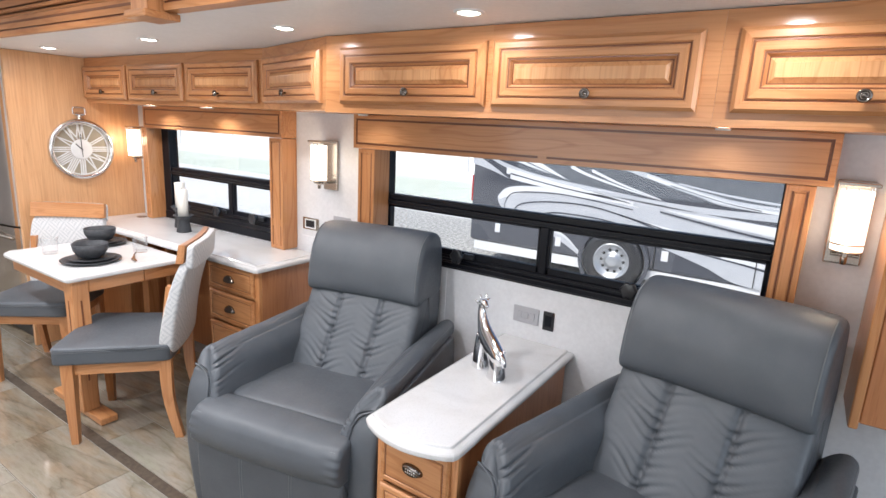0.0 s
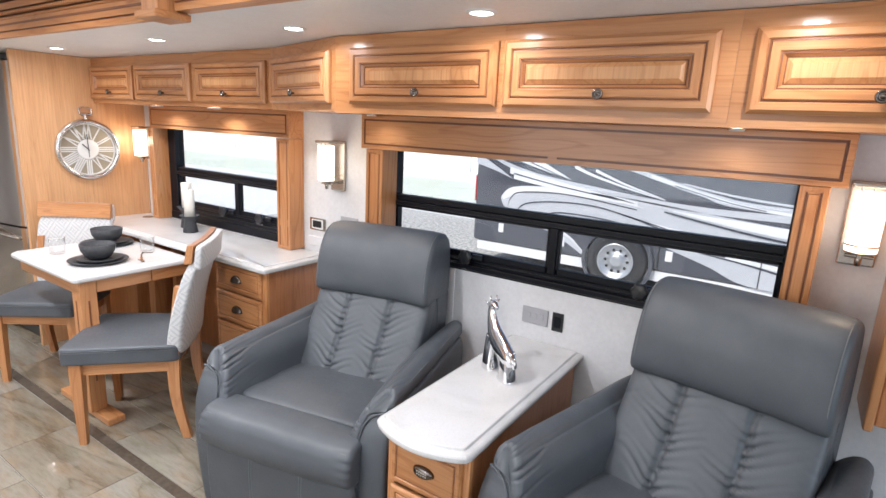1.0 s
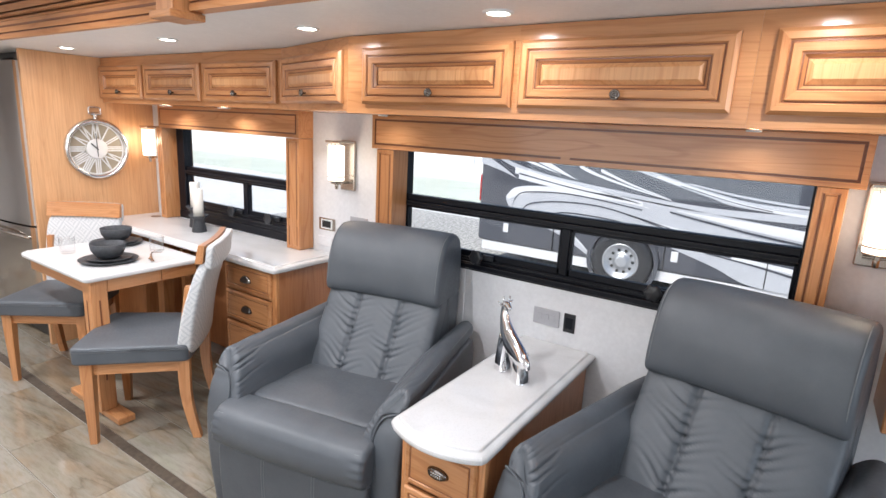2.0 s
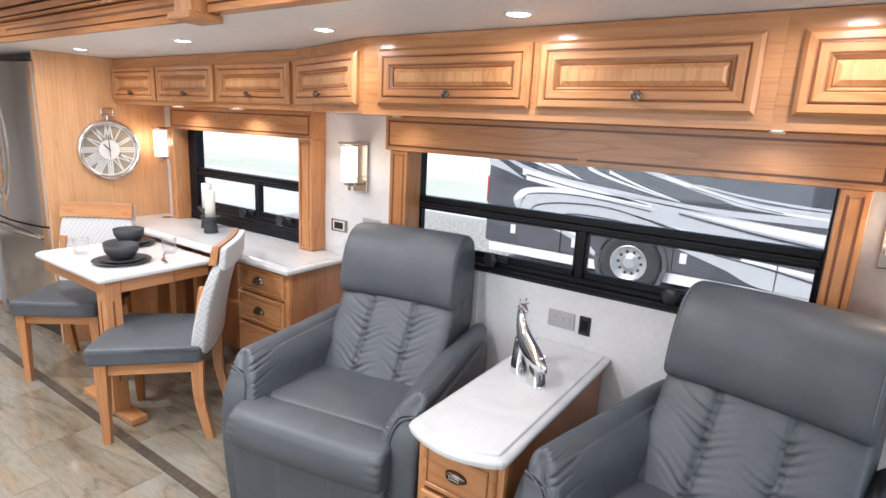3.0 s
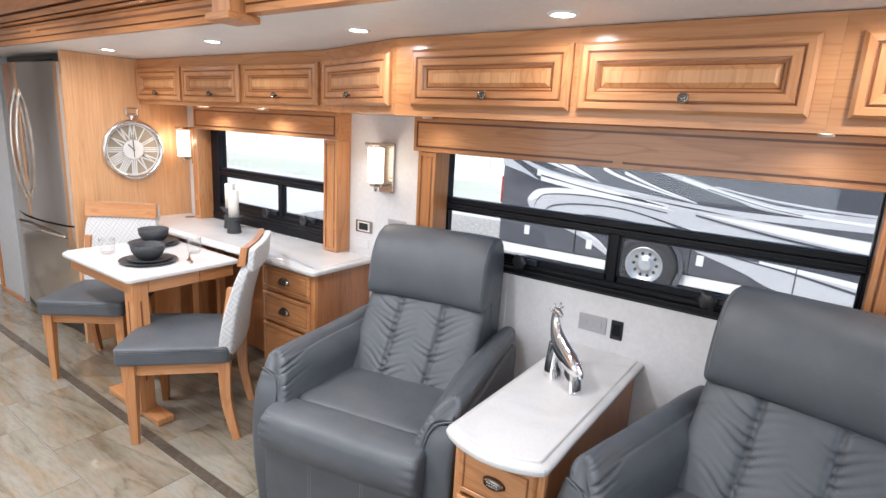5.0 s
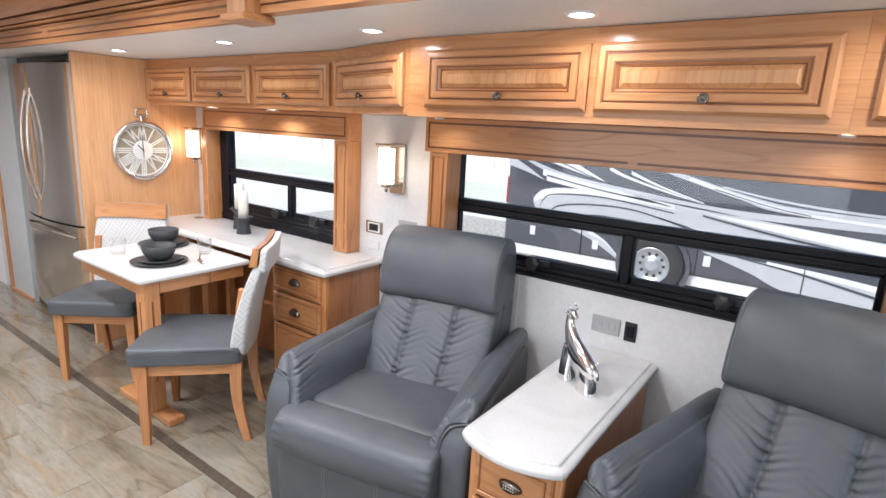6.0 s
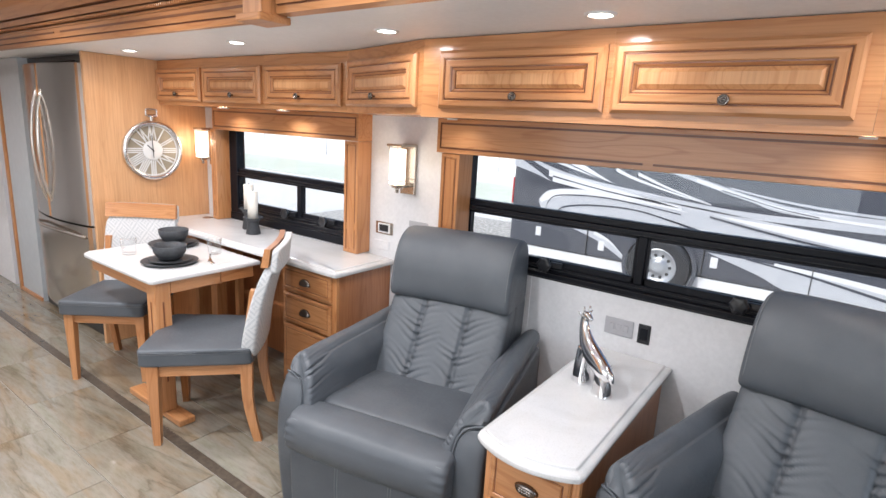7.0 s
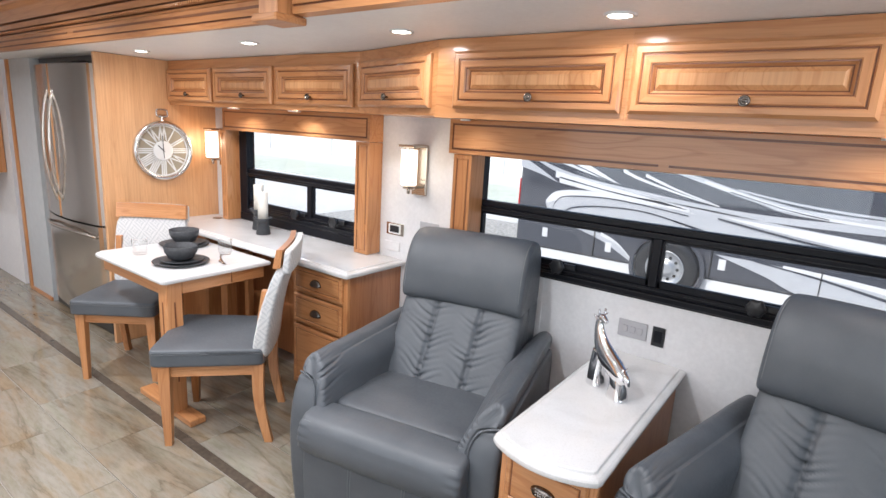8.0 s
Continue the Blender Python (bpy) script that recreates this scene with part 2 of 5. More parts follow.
PEWTER = plain("dark_pewter", (0.22, 0.19, 0.17), 0.2, 1.0, vary=0.15, bump=0.05)
STEEL = plain("stainless_steel", (0.70, 0.65, 0.60), 0.17, 1.0, vary=0.02, scale=4.0, bump=0.0)
SILVER = plain("silver_clock_case", (0.75, 0.74, 0.73), 0.18, 1.0, vary=0.06, bump=0.05)
WHITE = plain("white_enamel", (0.78, 0.78, 0.77), 0.4, vary=0.03)
WAX = plain("candle_wax", (0.80, 0.77, 0.70), 0.45, vary=0.03)
CLAY = plain("charcoal_stoneware", (0.045, 0.048, 0.054), 0.55, vary=0.25, scale=80, bump=0.1)
GREYPLATE = plain("grey_switch_plate", (0.42, 0.42, 0.44), 0.4, vary=0.05)
STRIPE = plain("brown_inlay_strip", (0.10, 0.080, 0.062), 0.2, vary=0.18, scale=40)
GROUT = plain("tile_grout", (0.27, 0.245, 0.21), 0.7, vary=0.1, scale=80)
KICK = plain("black_kick", (0.02, 0.02, 0.02), 0.4)
PANE = pane_glass()
GLASS = thin_glass()
LENS = glowing("lamp_lens", (1.0, 0.94, 0.86), 12.0)
SHADE = glowing("opal_shade", (1.0, 0.90, 0.78), 1.35)

# ---------------------------------------------------------------- mesh helpers


def B():
    return bmesh.new()


def linked(name, bm, materials, smooth=False):
    bmesh.ops.recalc_face_normals(bm, faces=bm.faces)
    me = bpy.data.meshes.new(name)
    bm.to_mesh(me)
    bm.free()
    for m in materials if isinstance(materials, (list, tuple)) else [materials]:
        me.materials.append(m)
    if smooth:
        for p in me.polygons:
            p.use_smooth = True
    return new(name, me)


def part(name, bm, material, parent, label="", smooth=False):
    ob = linked(name, bm, material, smooth)
    if parent is not None:
        ob.parent = parent
    return tagged(ob, label)


def thing(name, label, category, m=None, group="", kind=""):
    ob = new(name)
    ob.empty_display_size = 0.05
    if m is not None:
        ob.matrix_basis = m
    return tagged(ob, label, category, group, kind)


def solid(name, bm, material, label="", category="", kind="structure", smooth=False):
    return tagged(linked(name, bm, material, smooth), label, category, "", kind)


def box(bm, x0, x1, y0, y1, z0, z1, bevel=0.0, seg=1, m=None, slot=0):
    r = bmesh.ops.create_cube(bm, size=1.0)
    vs = r["verts"]
    for v in vs:
        v.co = Vector((x0 + (x1 - x0) * (v.co.x + 0.5), y0 + (y1 - y0) * (v.co.y + 0.5), z0 + (z1 - z0) * (v.co.z + 0.5)))
        if m is not None:
            v.co = m @ v.co
    faces = {f for v in vs for f in v.link_faces}
    for f in faces:
        f.material_index = slot
    if bevel:
        es = {e for v in vs for e in v.link_edges}
        bmesh.ops.bevel(bm, geom=list(es), offset=bevel, segments=seg, profile=0.5, affect="EDGES")
    return bm


def cyl(bm, p, q, r0, r1=None, seg=20):
    """Cylinder or cone from p to q."""
    p, q = Vector(p), Vector(q)
    d = q - p
    m = Matrix.Translation((p + q) / 2) @ d.to_track_quat("Z", "Y").to_matrix().to_4x4()
    bmesh.ops.create_cone(bm, cap_ends=True, segments=seg, radius1=r0, radius2=r0 if r1 is None else r1, depth=d.length, matrix=m)
    return bm


def loft(bm, rings, cap=True):
    """Skin over closed rings of equal length."""
    rows = [[bm.verts.new(p) for p in ring] for ring in rings]
    n = len(rows[0])
    for a, b in zip(rows, rows[1:]):
        for i in range(n):
            j = (i + 1) % n
            bm.faces.new((a[i], a[j], b[j], b[i]))
    if cap:
        bm.faces.new(rows[0][::-1])
        bm.faces.new(rows[-1])
    return bm


def turned(bm, profile, centre=(0, 0, 0), seg=28, cap=True):
    """Lathe: profile rows of (radius, height)."""
    cx, cy, cz = centre
    return loft(bm, [[(cx + r * math.cos(2 * math.pi * i / seg), cy + r * math.sin(2 * math.pi * i / seg), cz + h) for i in range(seg)] for r, h in profile], cap)


def tube(bm, pts, widths, heights, side=Vector((1, 0, 0)), seg=16, power=2.4):
    """Superelliptic tube along pts; widths lie along side."""
    pts = [Vector(p) for p in pts]
    rings = []
    for i, p in enumerate(pts):
        d = (pts[min(i + 1, len(pts) - 1)] - pts[max(i - 1, 0)]).normalized()
        s = (side - d * side.dot(d)).normalized()
        u = s.cross(d).normalized()
        ring = []
        for k in range(seg):
            a = 2 * math.pi * k / seg
            c, n = math.cos(a), math.sin(a)
            c = math.copysign(abs(c) ** (2 / power), c)
            n = math.copysign(abs(n) ** (2 / power), n)
            ring.append(p + s * (c * widths[i] / 2) + u * (n * heights[i] / 2))
        rings.append(ring)
    return loft(bm, rings)


def smooth_path(pts, n=6):
    """Catmull-Rom points through pts (tuples of any length)."""
    out = []
    for i in range(len(pts) - 1):
        p0, p1, p2, p3 = pts[max(i - 1, 0)], pts[i], pts[i + 1], pts[min(i + 2, len(pts) - 1)]
        for k in range(n):
            t = k / n
            out.append(tuple(0.5 * (2 * b + (c - a) * t + (2 * a - 5 * b + 4 * c - d) * t * t + (3 * b - a - 3 * c + d) * t ** 3) for a, b, c, d in zip(p0, p1, p2, p3)))
    out.append(tuple(pts[-1]))
    return out


def cushion(bm, centre, size, power=7.0, res=14, shape=None, m=None):
    """A stuffed block: a gridded cube drawn in by a p-norm, then shaped by shape(u, v, w, co)."""
    cx, cy, cz = centre
    seen = {}

    def vert(c):
        key = tuple(round(x, 5) for x in c)
        if key not in seen:
            n = sum(abs(x) ** power for x in c) ** (1 / power)
            u, v, w = (x / n for x in c)
            co = Vector((u * size[0] / 2, v * size[1] / 2, w * size[2] / 2))
            if shape:
                co = shape(u, v, w, co)
            co = co + Vector((cx, cy, cz))
            seen[key] = bm.verts.new(m @ co if m is not None else co)
        return seen[key]

    g = [-1 + 2 * i / res for i in range(res + 1)]
    g = [math.sin(x * math.pi / 2) * 0.5 + x * 0.5 for x in g]
    for ax in range(3):
        for s in (-1, 1):
            for i in range(res):
                for j in range(res):
                    q = []
                    for a, b in ((g[i], g[j]), (g[i + 1], g[j]), (g[i + 1], g[j + 1]), (g[i], g[j + 1])):
                        c = [0, 0, 0]
                        c[ax], c[(ax + 1) % 3], c[(ax + 2) % 3] = s, a, b
                        q.append(vert(c))
                    bm.faces.new(q if s > 0 else q[::-1])
    return bm


def framed(bm, w, h, profile, m, slots=(0, 1), dark=()):
    """A mitred panel in the x-z plane facing -y: rings of (inset, height); rails take slots[0], stiles slots[1]. Leaves the middle open."""
    rings = []
    for inset, out in profile:
        rings.append([bm.verts.new(m @ Vector((x, -out, z))) for x, z in ((inset, inset), (w - inset, inset), (w - inset, h - inset), (inset, h - inset))])
    for k, (a, b) in enumerate(zip(rings, rings[1:])):
        for i in range(4):
            j = (i + 1) % 4
            f = bm.faces.new((a[i], a[j], b[j], b[i]))
            f.material_index = 2 if k in dark else slots[i % 2]
    return bm


def extruded(bm, outline, z0, z1):
    """Prism over an outline of (x, y)."""
    return loft(bm, [[(x, y, z0) for x, y in outline], [(x, y, z1) for x, y in outline]])


# ---------------------------------------------------------------- setting
CZ = 1.85        # slide-out ceiling
WALL = 2.09      # inner face of the window wall
LEFT = -3.78     # face of the panel beside the refrigerator


def wall_with_windows():
    bm = B()
    y0, y1 = WALL, WALL + 0.07
    xs = [LEFT - 0.02, -3.49, -2.22, -1.57, 0.195, 2.7]
    box(bm, xs[0], xs[1], y0, y1, 0, CZ)
    box(bm, xs[1], xs[2], y0, y1, 0, 0.862)
    box(bm, xs[1], xs[2], y0, y1, 1.5, CZ)
    box(bm, xs[2], xs[3], y0, y1, 0, CZ)
    box(bm, xs[3], xs[4], y0, y1, 0, 0.884)
    box(bm, xs[3], xs[4], y0, y1, 1.5, CZ)
    box(bm, xs[4], xs[5], y0, y1, 0, CZ)
    solid("wall_window_side", bm, WALLP, "white vinyl wall with two window openings", "wall")


wall_with_windows()
solid("subfloor", box(B(), -8.0, 2.7, -1.45, 2.16, -0.06, -0.004), GROUT, "pale grouted floor bed under the tiles", "floor")
solid("ceiling_slide", box(B(), -5.6, 2.7, 1.082, 2.16, CZ, CZ + 0.05), CEIL, "white vinyl ceiling of the slide-out", "ceiling")
solid("ceiling_main", box(B(), -8.0, 2.7, -1.45, 1.10, 2.12, 2.17), CEIL, "white vinyl ceiling of the main room", "ceiling")
solid("wall_over_slide", box(B(), -8.0, 2.7, 1.10, 1.16, CZ + 0.052, 2.17), WALLP, "white wall strip above the slide-out", "wall")


def far_walls():
    bm = B()
    # the gap between these two boxes is an assumed opening for the fill lamp
    box(bm, -2.5, 2.7, -1.5, -1.45, 0, 0.95)
    box(bm, -2.5, 2.7, -1.5, -1.45, 1.75, 2.17)
    box(bm, -3.6, -2.5, -1.5, -1.45, 0, 2.17)
    box(bm, -8.0, -5.2, -1.5, -1.45, 0, 2.17)
    # unseen maple section, added to put a warm band in the refrigerator's reflection
    solid("wall_street_rear", box(B(), -5.2, -3.6, -1.5, -1.45, 0, 2.17), PANELWOOD, "unseen honey maple wall section added for the refrigerator's warm reflection", "wall")
    box(bm, 0.1, 2.7, -1.5, -1.45, 0.95, 1.75)
    solid("wall_street_side", bm, WALLP, "white vinyl wall behind the camera with an opening for the added fill light", "wall")
    bm = B()
    box(bm, 2.7, 2.76, -1.5, 2.16, 0, 0.95)
    box(bm, 2.7, 2.76, -1.5, 2.16, 1.95, 2.17)
    box(bm, 2.7, 2.76, -1.5, -1.1, 0.95, 1.95)
    box(bm, 2.7, 2.76, 1.1, 2.16, 0.95, 1.95)
    solid("wall_front", bm, WALLP, "wall round the windscreen behind the camera", "wall")
    solid("wall_rear", box(B(), -8.06, -8.0, -1.5, 2.16, 0, 2.17), WALLP, "pale wall at the end of the hallway", "wall")
    solid("wall_bath", box(B(), -8.0, -5.62, 1.36, 1.42, 0, 2.12), WALLP, "pale wall along the rear hallway", "wall")


far_walls()
solid("trim_wall_seam", box(B(), -1.138, -1.112, WALL - 0.004, WALL - 0.0005, 0.0, 0.882, 0.001), WALLP, "flat white seam strip on the window wall", "trim")

# panel between refrigerator and dinette
solid("panel_wall", box(B(), LEFT - 0.03, LEFT, 1.325, WALL, 0, CZ - 0.002, 0.003), PANELWOOD, "honey maple wall panel beside the refrigerator", "wall panel")
solid("hall_pillar", box(B(), -5.42, -4.98, 1.36, 2.1, 0, CZ - 0.002), BLUEGREY, "pale blue-grey pillar beside the refrigerator", "wall")
bm = B()
box(bm, -5.47, -5.422, 1.345, 1.42, 0, CZ - 0.002, 0.004)
solid("trim_pillar", bm, WZ, "maple corner trim on the pillar", "trim")
solid("trim_pillar_base", box(B(), -5.42, -4.98, 1.345, 1.358, 0.001, 0.03, 0.002), WX, "maple base trim along the pillar", "trim")


def crown(z0, x0, x1, name, runs, dy=0.0):
    """Layered crown along x; profile rows of (y, z)."""
    rise = [(1.098, 0), (1.075, 0), (1.074, 0.021), (1.079, 0.022), (1.079, 0.027), (1.073, 0.028), (1.070, 0.074), (1.062, 0.076), (1.058, 0.080), (1.062, 0.084),
            (1.070, 0.085), (1.070, 0.088), (1.056, 0.089), (1.052, 0.101), (1.062, 0.102), (1.062, 0.107), (1.044, 0.108), (1.034, 0.132), (1.045, 0.133), (1.045, 0.138),
            (1.022, 0.140), (1.012, 0.148), (0.995, 0.160), (0.965, 0.178), (0.935, 0.190), (0.925, 0.192), (0.915, 0.198), (0.915, 0.207), (0.925, 0.212), (0.936, 0.214),
            (0.936, 0.221), (0.893, 0.223), (0.878, 0.232), (0.875, 0.262), (1.098, 0.262)]
    prof = [(y, z0 + z) for y, z in rise]
    bm = B()
    loft(bm, [[(x, y + (dy if y < 1.09 else 0.0), z) for y, z in prof] for x in (x0, x1)])
    bm.faces.ensure_lookup_table()
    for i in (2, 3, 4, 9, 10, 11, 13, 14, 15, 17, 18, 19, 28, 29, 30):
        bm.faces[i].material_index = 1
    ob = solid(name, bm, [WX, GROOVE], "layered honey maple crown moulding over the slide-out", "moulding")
    bm = B()
    n = int((x1 - x0) / 0.016)
    for i in range(n):
        x = x0 + (i + 0.3) * (x1 - x0) / n
        box(bm, x, x + 0.009, 1.043 + dy, 1.0565 + dy, z0 + 0.0898, z0 + 0.1005)
    part("dentil_strip", bm, WX, ob, "row of small maple dentils")["kind"] = "stuff"
    bm = B()
    for a, e in runs:
        box(bm, a, e, 1.0695 + dy, 1.076 + dy, z0 + 0.050, z0 + 0.059)
    part("groove", bm, GROOVE, ob, "dark stopped groove")


crown(1.835, -5.9, -1.673, "crown_moulding_rear", ((-5.85, -3.42), (-3.34, -1.72)))
crown(1.845, -1.565, 2.65, "crown_moulding_front", ((-1.52, 2.6),), -0.03)
blk = solid("crown_block", box(B(), -1.672, -1.578, 0.995, 1.1, 1.835, 2.1, 0.004), WZ, "square maple block joining two crown mouldings", "moulding")
part("cap", box(B(), -1.686, -1.562, 0.978, 1.1, 1.818, 1.842, 0.005, 2), WX, blk)
part("rosette", turned(B(), [(0.0, 0), (0.020, 0.0), (0.018, 0.008), (0.010, 0.010), (0.008, 0.016), (0.001, 0.018)], seg=24), WZ, blk).matrix_basis = pose(-1.625, 0.996, 1.90, 90, 0, 0)

# ---------------------------------------------------------------- upper cabinets
DOOR_PROFILE = [(0, 0), (0, 0.013), (0.010, 0.022), (0.026, 0.022), (0.029, 0.0165), (0.033, 0.0165), (0.036, 0.022), (0.055, 0.0215),
                (0.058, 0.017), (0.062, 0.0165), (0.066, 0.010), (0.069, 0.005), (0.072, 0.005)]


def knob_mesh(bm, m):
    rows = [(0.0045, 0), (0.0045, 0.012), (0.007, 0.014), (0.014, 0.017), (0.0155, 0.021), (0.014, 0.025), (0.0105, 0.0245), (0.009, 0.022), (0.0055, 0.022), (0.004, 0.0265), (0.0005, 0.028)]
    b2 = turned(B(), rows, seg=20)
    b2.transform(m @ Matrix.Rotation(radians(90), 4, "X"))
    me = bpy.data.meshes.new("tmp")
    b2.to_mesh(me)
    b2.free()
    bm.from_mesh(me)
    return bm


def cabinet_door(w, h, m, parent, knob_x, rng):
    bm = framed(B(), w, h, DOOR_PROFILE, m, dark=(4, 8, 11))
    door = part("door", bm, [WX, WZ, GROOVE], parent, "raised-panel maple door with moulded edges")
    # raised centre of glued staves
    bm = B()
    a, slope, top = 0.071, 0.014, 0.0155
    xs, x = [a], a
    while x < w - a - 0.13:
        x += rng.uniform(0.075, 0.15)
        xs.append(x)
    xs.append(w - a)
    for x0, x1 in zip(xs, xs[1:]):
        bm = B()
        for zs in (((a, 0.004), (a + slope, top)), ((a + slope, top), (h - a - slope, top)), ((h - a - slope, top), (h - a, 0.004))):
            (z0, o0), (z1, o1) = zs
            l0 = x0 + slope if x0 == a and o0 > 0.01 else x0
            l1 = x0 + slope if x0 == a and o1 > 0.01 else x0
            r0 = x1 - slope if x1 == w - a and o0 > 0.01 else x1
            r1 = x1 - slope if x1 == w - a and o1 > 0.01 else x1
            bm.faces.new([bm.verts.new(m @ Vector(p)) for p in ((l0, -o0, z0), (r0, -o0, z0), (r1, -o1, z1), (l1, -o1, z1))])
        for end, inner in ((a, a + slope), (w - a, w - a - slope)):
            if end in (x0, x1):
                bm.faces.new([bm.verts.new(m @ Vector(p)) for p in ((end, -0.004, a), (inner, -top, a + slope), (inner, -top, h - a - slope), (end, -0.004, h - a))])
        bmesh.ops.remove_doubles(bm, verts=bm.verts, dist=0.00001)
        part("stave", bm, STAVE, door)
    k = knob_mesh(B(), m @ Matrix.Translation((knob_x, -0.0215, 0.042)))
    part("knob", k, PEWTER, door, "round dark pewter knob", smooth=True)
    return door


def upper_cabinets():
    rng = random.Random(5)
    units = []
    zb, zt, z0, h = 1.566, CZ - 0.003, 1.597, 0.203
    right = [(-1.322, -0.685, -0.99), (-0.66, -0.05, -0.342), (0.03, 0.66, 0.295)]
    spans = [(-1.4095, -0.6722), (-0.6718, -0.0092), (-0.0088, 1.1)]
    for (a, b, k), (s0, s1) in zip(right, spans):
        c = thing("upper_cabinet", "honey maple overhead cabinet with a wide raised-panel door", "cabinet", group="overhead cabinets")
        part("body", box(B(), s0, s1, 1.60, WALL - 0.002, zb, zt), [WX], c)
        part("bottom_rail", box(B(), s0, s1, 1.594, 1.5996, zb - 0.004, zb + 0.016), WX, c)
        cabinet_door(b - a, h, pose(a, 1.599, z0), c, k - a, rng)
    left = [(-3.772, -3.25, -3.50), (-3.222, -2.655, -2.90), (-2.62, -2.03, -2.325)]
    spans = [(LEFT + 0.001, -3.2362), (-3.2358, -2.6372), (-2.6368, -2.0004)]
    for (a, b, k), (s0, s1) in zip(left, spans):
        c = thing("upper_cabinet", "honey maple overhead cabinet with a raised-panel door", "cabinet", group="overhead cabinets")
        part("body", box(B(), s0, s1, 1.765, WALL - 0.002, zb + 0.004, zt), [WX], c)
        cabinet_door(b - a, h - 0.004, pose(a, 1.764, z0 - 0.002), c, k - a, rng)
    c = thing("corner_cabinet", "angled honey maple overhead cabinet joining two depths", "cabinet", group="overhead cabinets")
    outline = [(-2.0, 1.765), (-1.41, 1.60), (-1.41, WALL - 0.002), (-2.0, WALL - 0.002)]
    part("body", extruded(B(), outline, zb + 0.002, zt), [WX], c)
    d = math.hypot(0.59, 0.165)
    ang = math.degrees(math.atan2(-0.165, 0.59))
    m = pose(-2.0, 1.764, z0, 0, 0, ang) @ Matrix.Translation((0.02, 0, 0))
    cabinet_door(d - 0.05, h, m, c, 0.27, rng)


upper_cabinets()

# ---------------------------------------------------------------- windows, valances, trims


def window(name, x0, x1, z0, z1, bar0, bar1, mull, label, latches):
    y = WALL
    w = thing(name, label, "window", kind="structure")
    bm = B()
    f = 0.085
    for b in ((x0, x0 + f, z0, z1), (x1 - 0.03, x1, z0, z1), (x0 + f, x1 - 0.03, z1 - 0.05, z1), (x0 + f, x1 - 0.03, z0, z0 + 0.035)):
        box(bm, b[0], b[1], y - 0.006, y + 0.06, b[2], b[3], 0.003)
    box(bm, x0 + f, x1 - 0.03, y + 0.004, y + 0.05, z0 + 0.035, z0 + 0.06, 0.003)
    part("window_frame", bm, BLACK, w)
    bm = B()
    box(bm, x0 + f, x1 - 0.03, y - 0.004, y + 0.045, bar0, bar0 + (bar1 - bar0) * 0.45, 0.003)
    box(bm, x0 + f, x1 - 0.03, y + 0.006, y + 0.045, bar0 + (bar1 - bar0) * 0.45, bar1, 0.003)
    part("crossbar", bm, BLACK, w, "black double crossbar")
    for z, yy in ((bar0 + 0.004, y - 0.004), (bar0 + (bar1 - bar0) * 0.45 - 0.003, y - 0.004), (bar1 - 0.004, y + 0.006), (z0 + 0.008, y - 0.006), (z0 + 0.029, y - 0.006), (z0 + 0.048, y + 0.004)):
        part("ridge", box(B(), x0 + f, x1 - 0.03, yy - 0.003, yy, z - 0.0016, z + 0.0016, 0.001), BLACKP, w)
    bm = B()
    lo0, lo1 = z0 + 0.06, bar0
    xa, xb = x0 + f, x1 - 0.03
    for a, b in ((xa, mull - 0.018), (mull + 0.018, xb)):
        for r in ((a, a + 0.012, lo0, lo1), (b - 0.012, b, lo0, lo1), (a, b, lo0, lo0 + 0.028), (a, b, lo1 - 0.012, lo1)):
            box(bm, r[0], r[1], y + 0.008, y + 0.03, r[2], r[3], 0.002)
    part("sliding_sash", bm, BLACK, w)
    part("mullion", box(B(), mull - 0.018, mull + 0.018, y + 0.002, y + 0.04, lo0, lo1, 0.003), BLACK, w)
    for a, b, c, d in ((xa, xb, bar1, z1 - 0.05), (xa, mull - 0.018, lo0, lo1), (mull + 0.018, xb, lo0, lo1)):
        p = part("pane", box(B(), a + 0.001, b - 0.001, y + 0.021, y + 0.024, c + 0.001, d - 0.001), PANE, w)
        p.visible_shadow = False
    for lx in latches:
        bm = turned(B(), [(0.0, 0.0), (0.012, 0), (0.012, 0.014), (0.026, 0.016), (0.028, 0.022), (0.026, 0.028), (0.018, 0.030), (0.0, 0.031)], seg=20, cap=False)
        for v in bm.verts:
            a = math.atan2(v.co.y, v.co.x)
            if v.co.z > 0.015:
                v.co.x *= 1 + 0.13 * math.cos(6 * a)
                v.co.y *= 1 + 0.13 * math.cos(6 * a)
        bm.transform(pose(lx, y - 0.006, z0 + 0.072, 90, 0, 0) @ Matrix.Diagonal((1.2, 1.2, 1.2, 1)))
        latch = part("latch_knob", bm, BLACKP, w, "black scalloped latch knob", smooth=True)
        part("latch_bracket", box(B(), lx + 0.02, lx + 0.075, y - 0.012, y + 0.004, z0 + 0.06, z0 + 0.085, 0.003), BLACKP, latch)


window("window_1", -3.49, -2.22, 0.862, 1.5, 1.125, 1.172, -2.757, "black-framed window over the dinette counter", (-2.86, -2.50))
part("sill_rail", box(B(), -3.49, -2.25, WALL - 0.010, WALL - 0.0002, 0.8115, 0.8625, 0.003), BLACK, bpy.data.objects["window_1"])
window("window_2", -1.57, 0.195, 0.884, 1.5, 1.143, 1.196, -0.644, "wide black-framed window behind the recliners", (-1.045, -0.268))


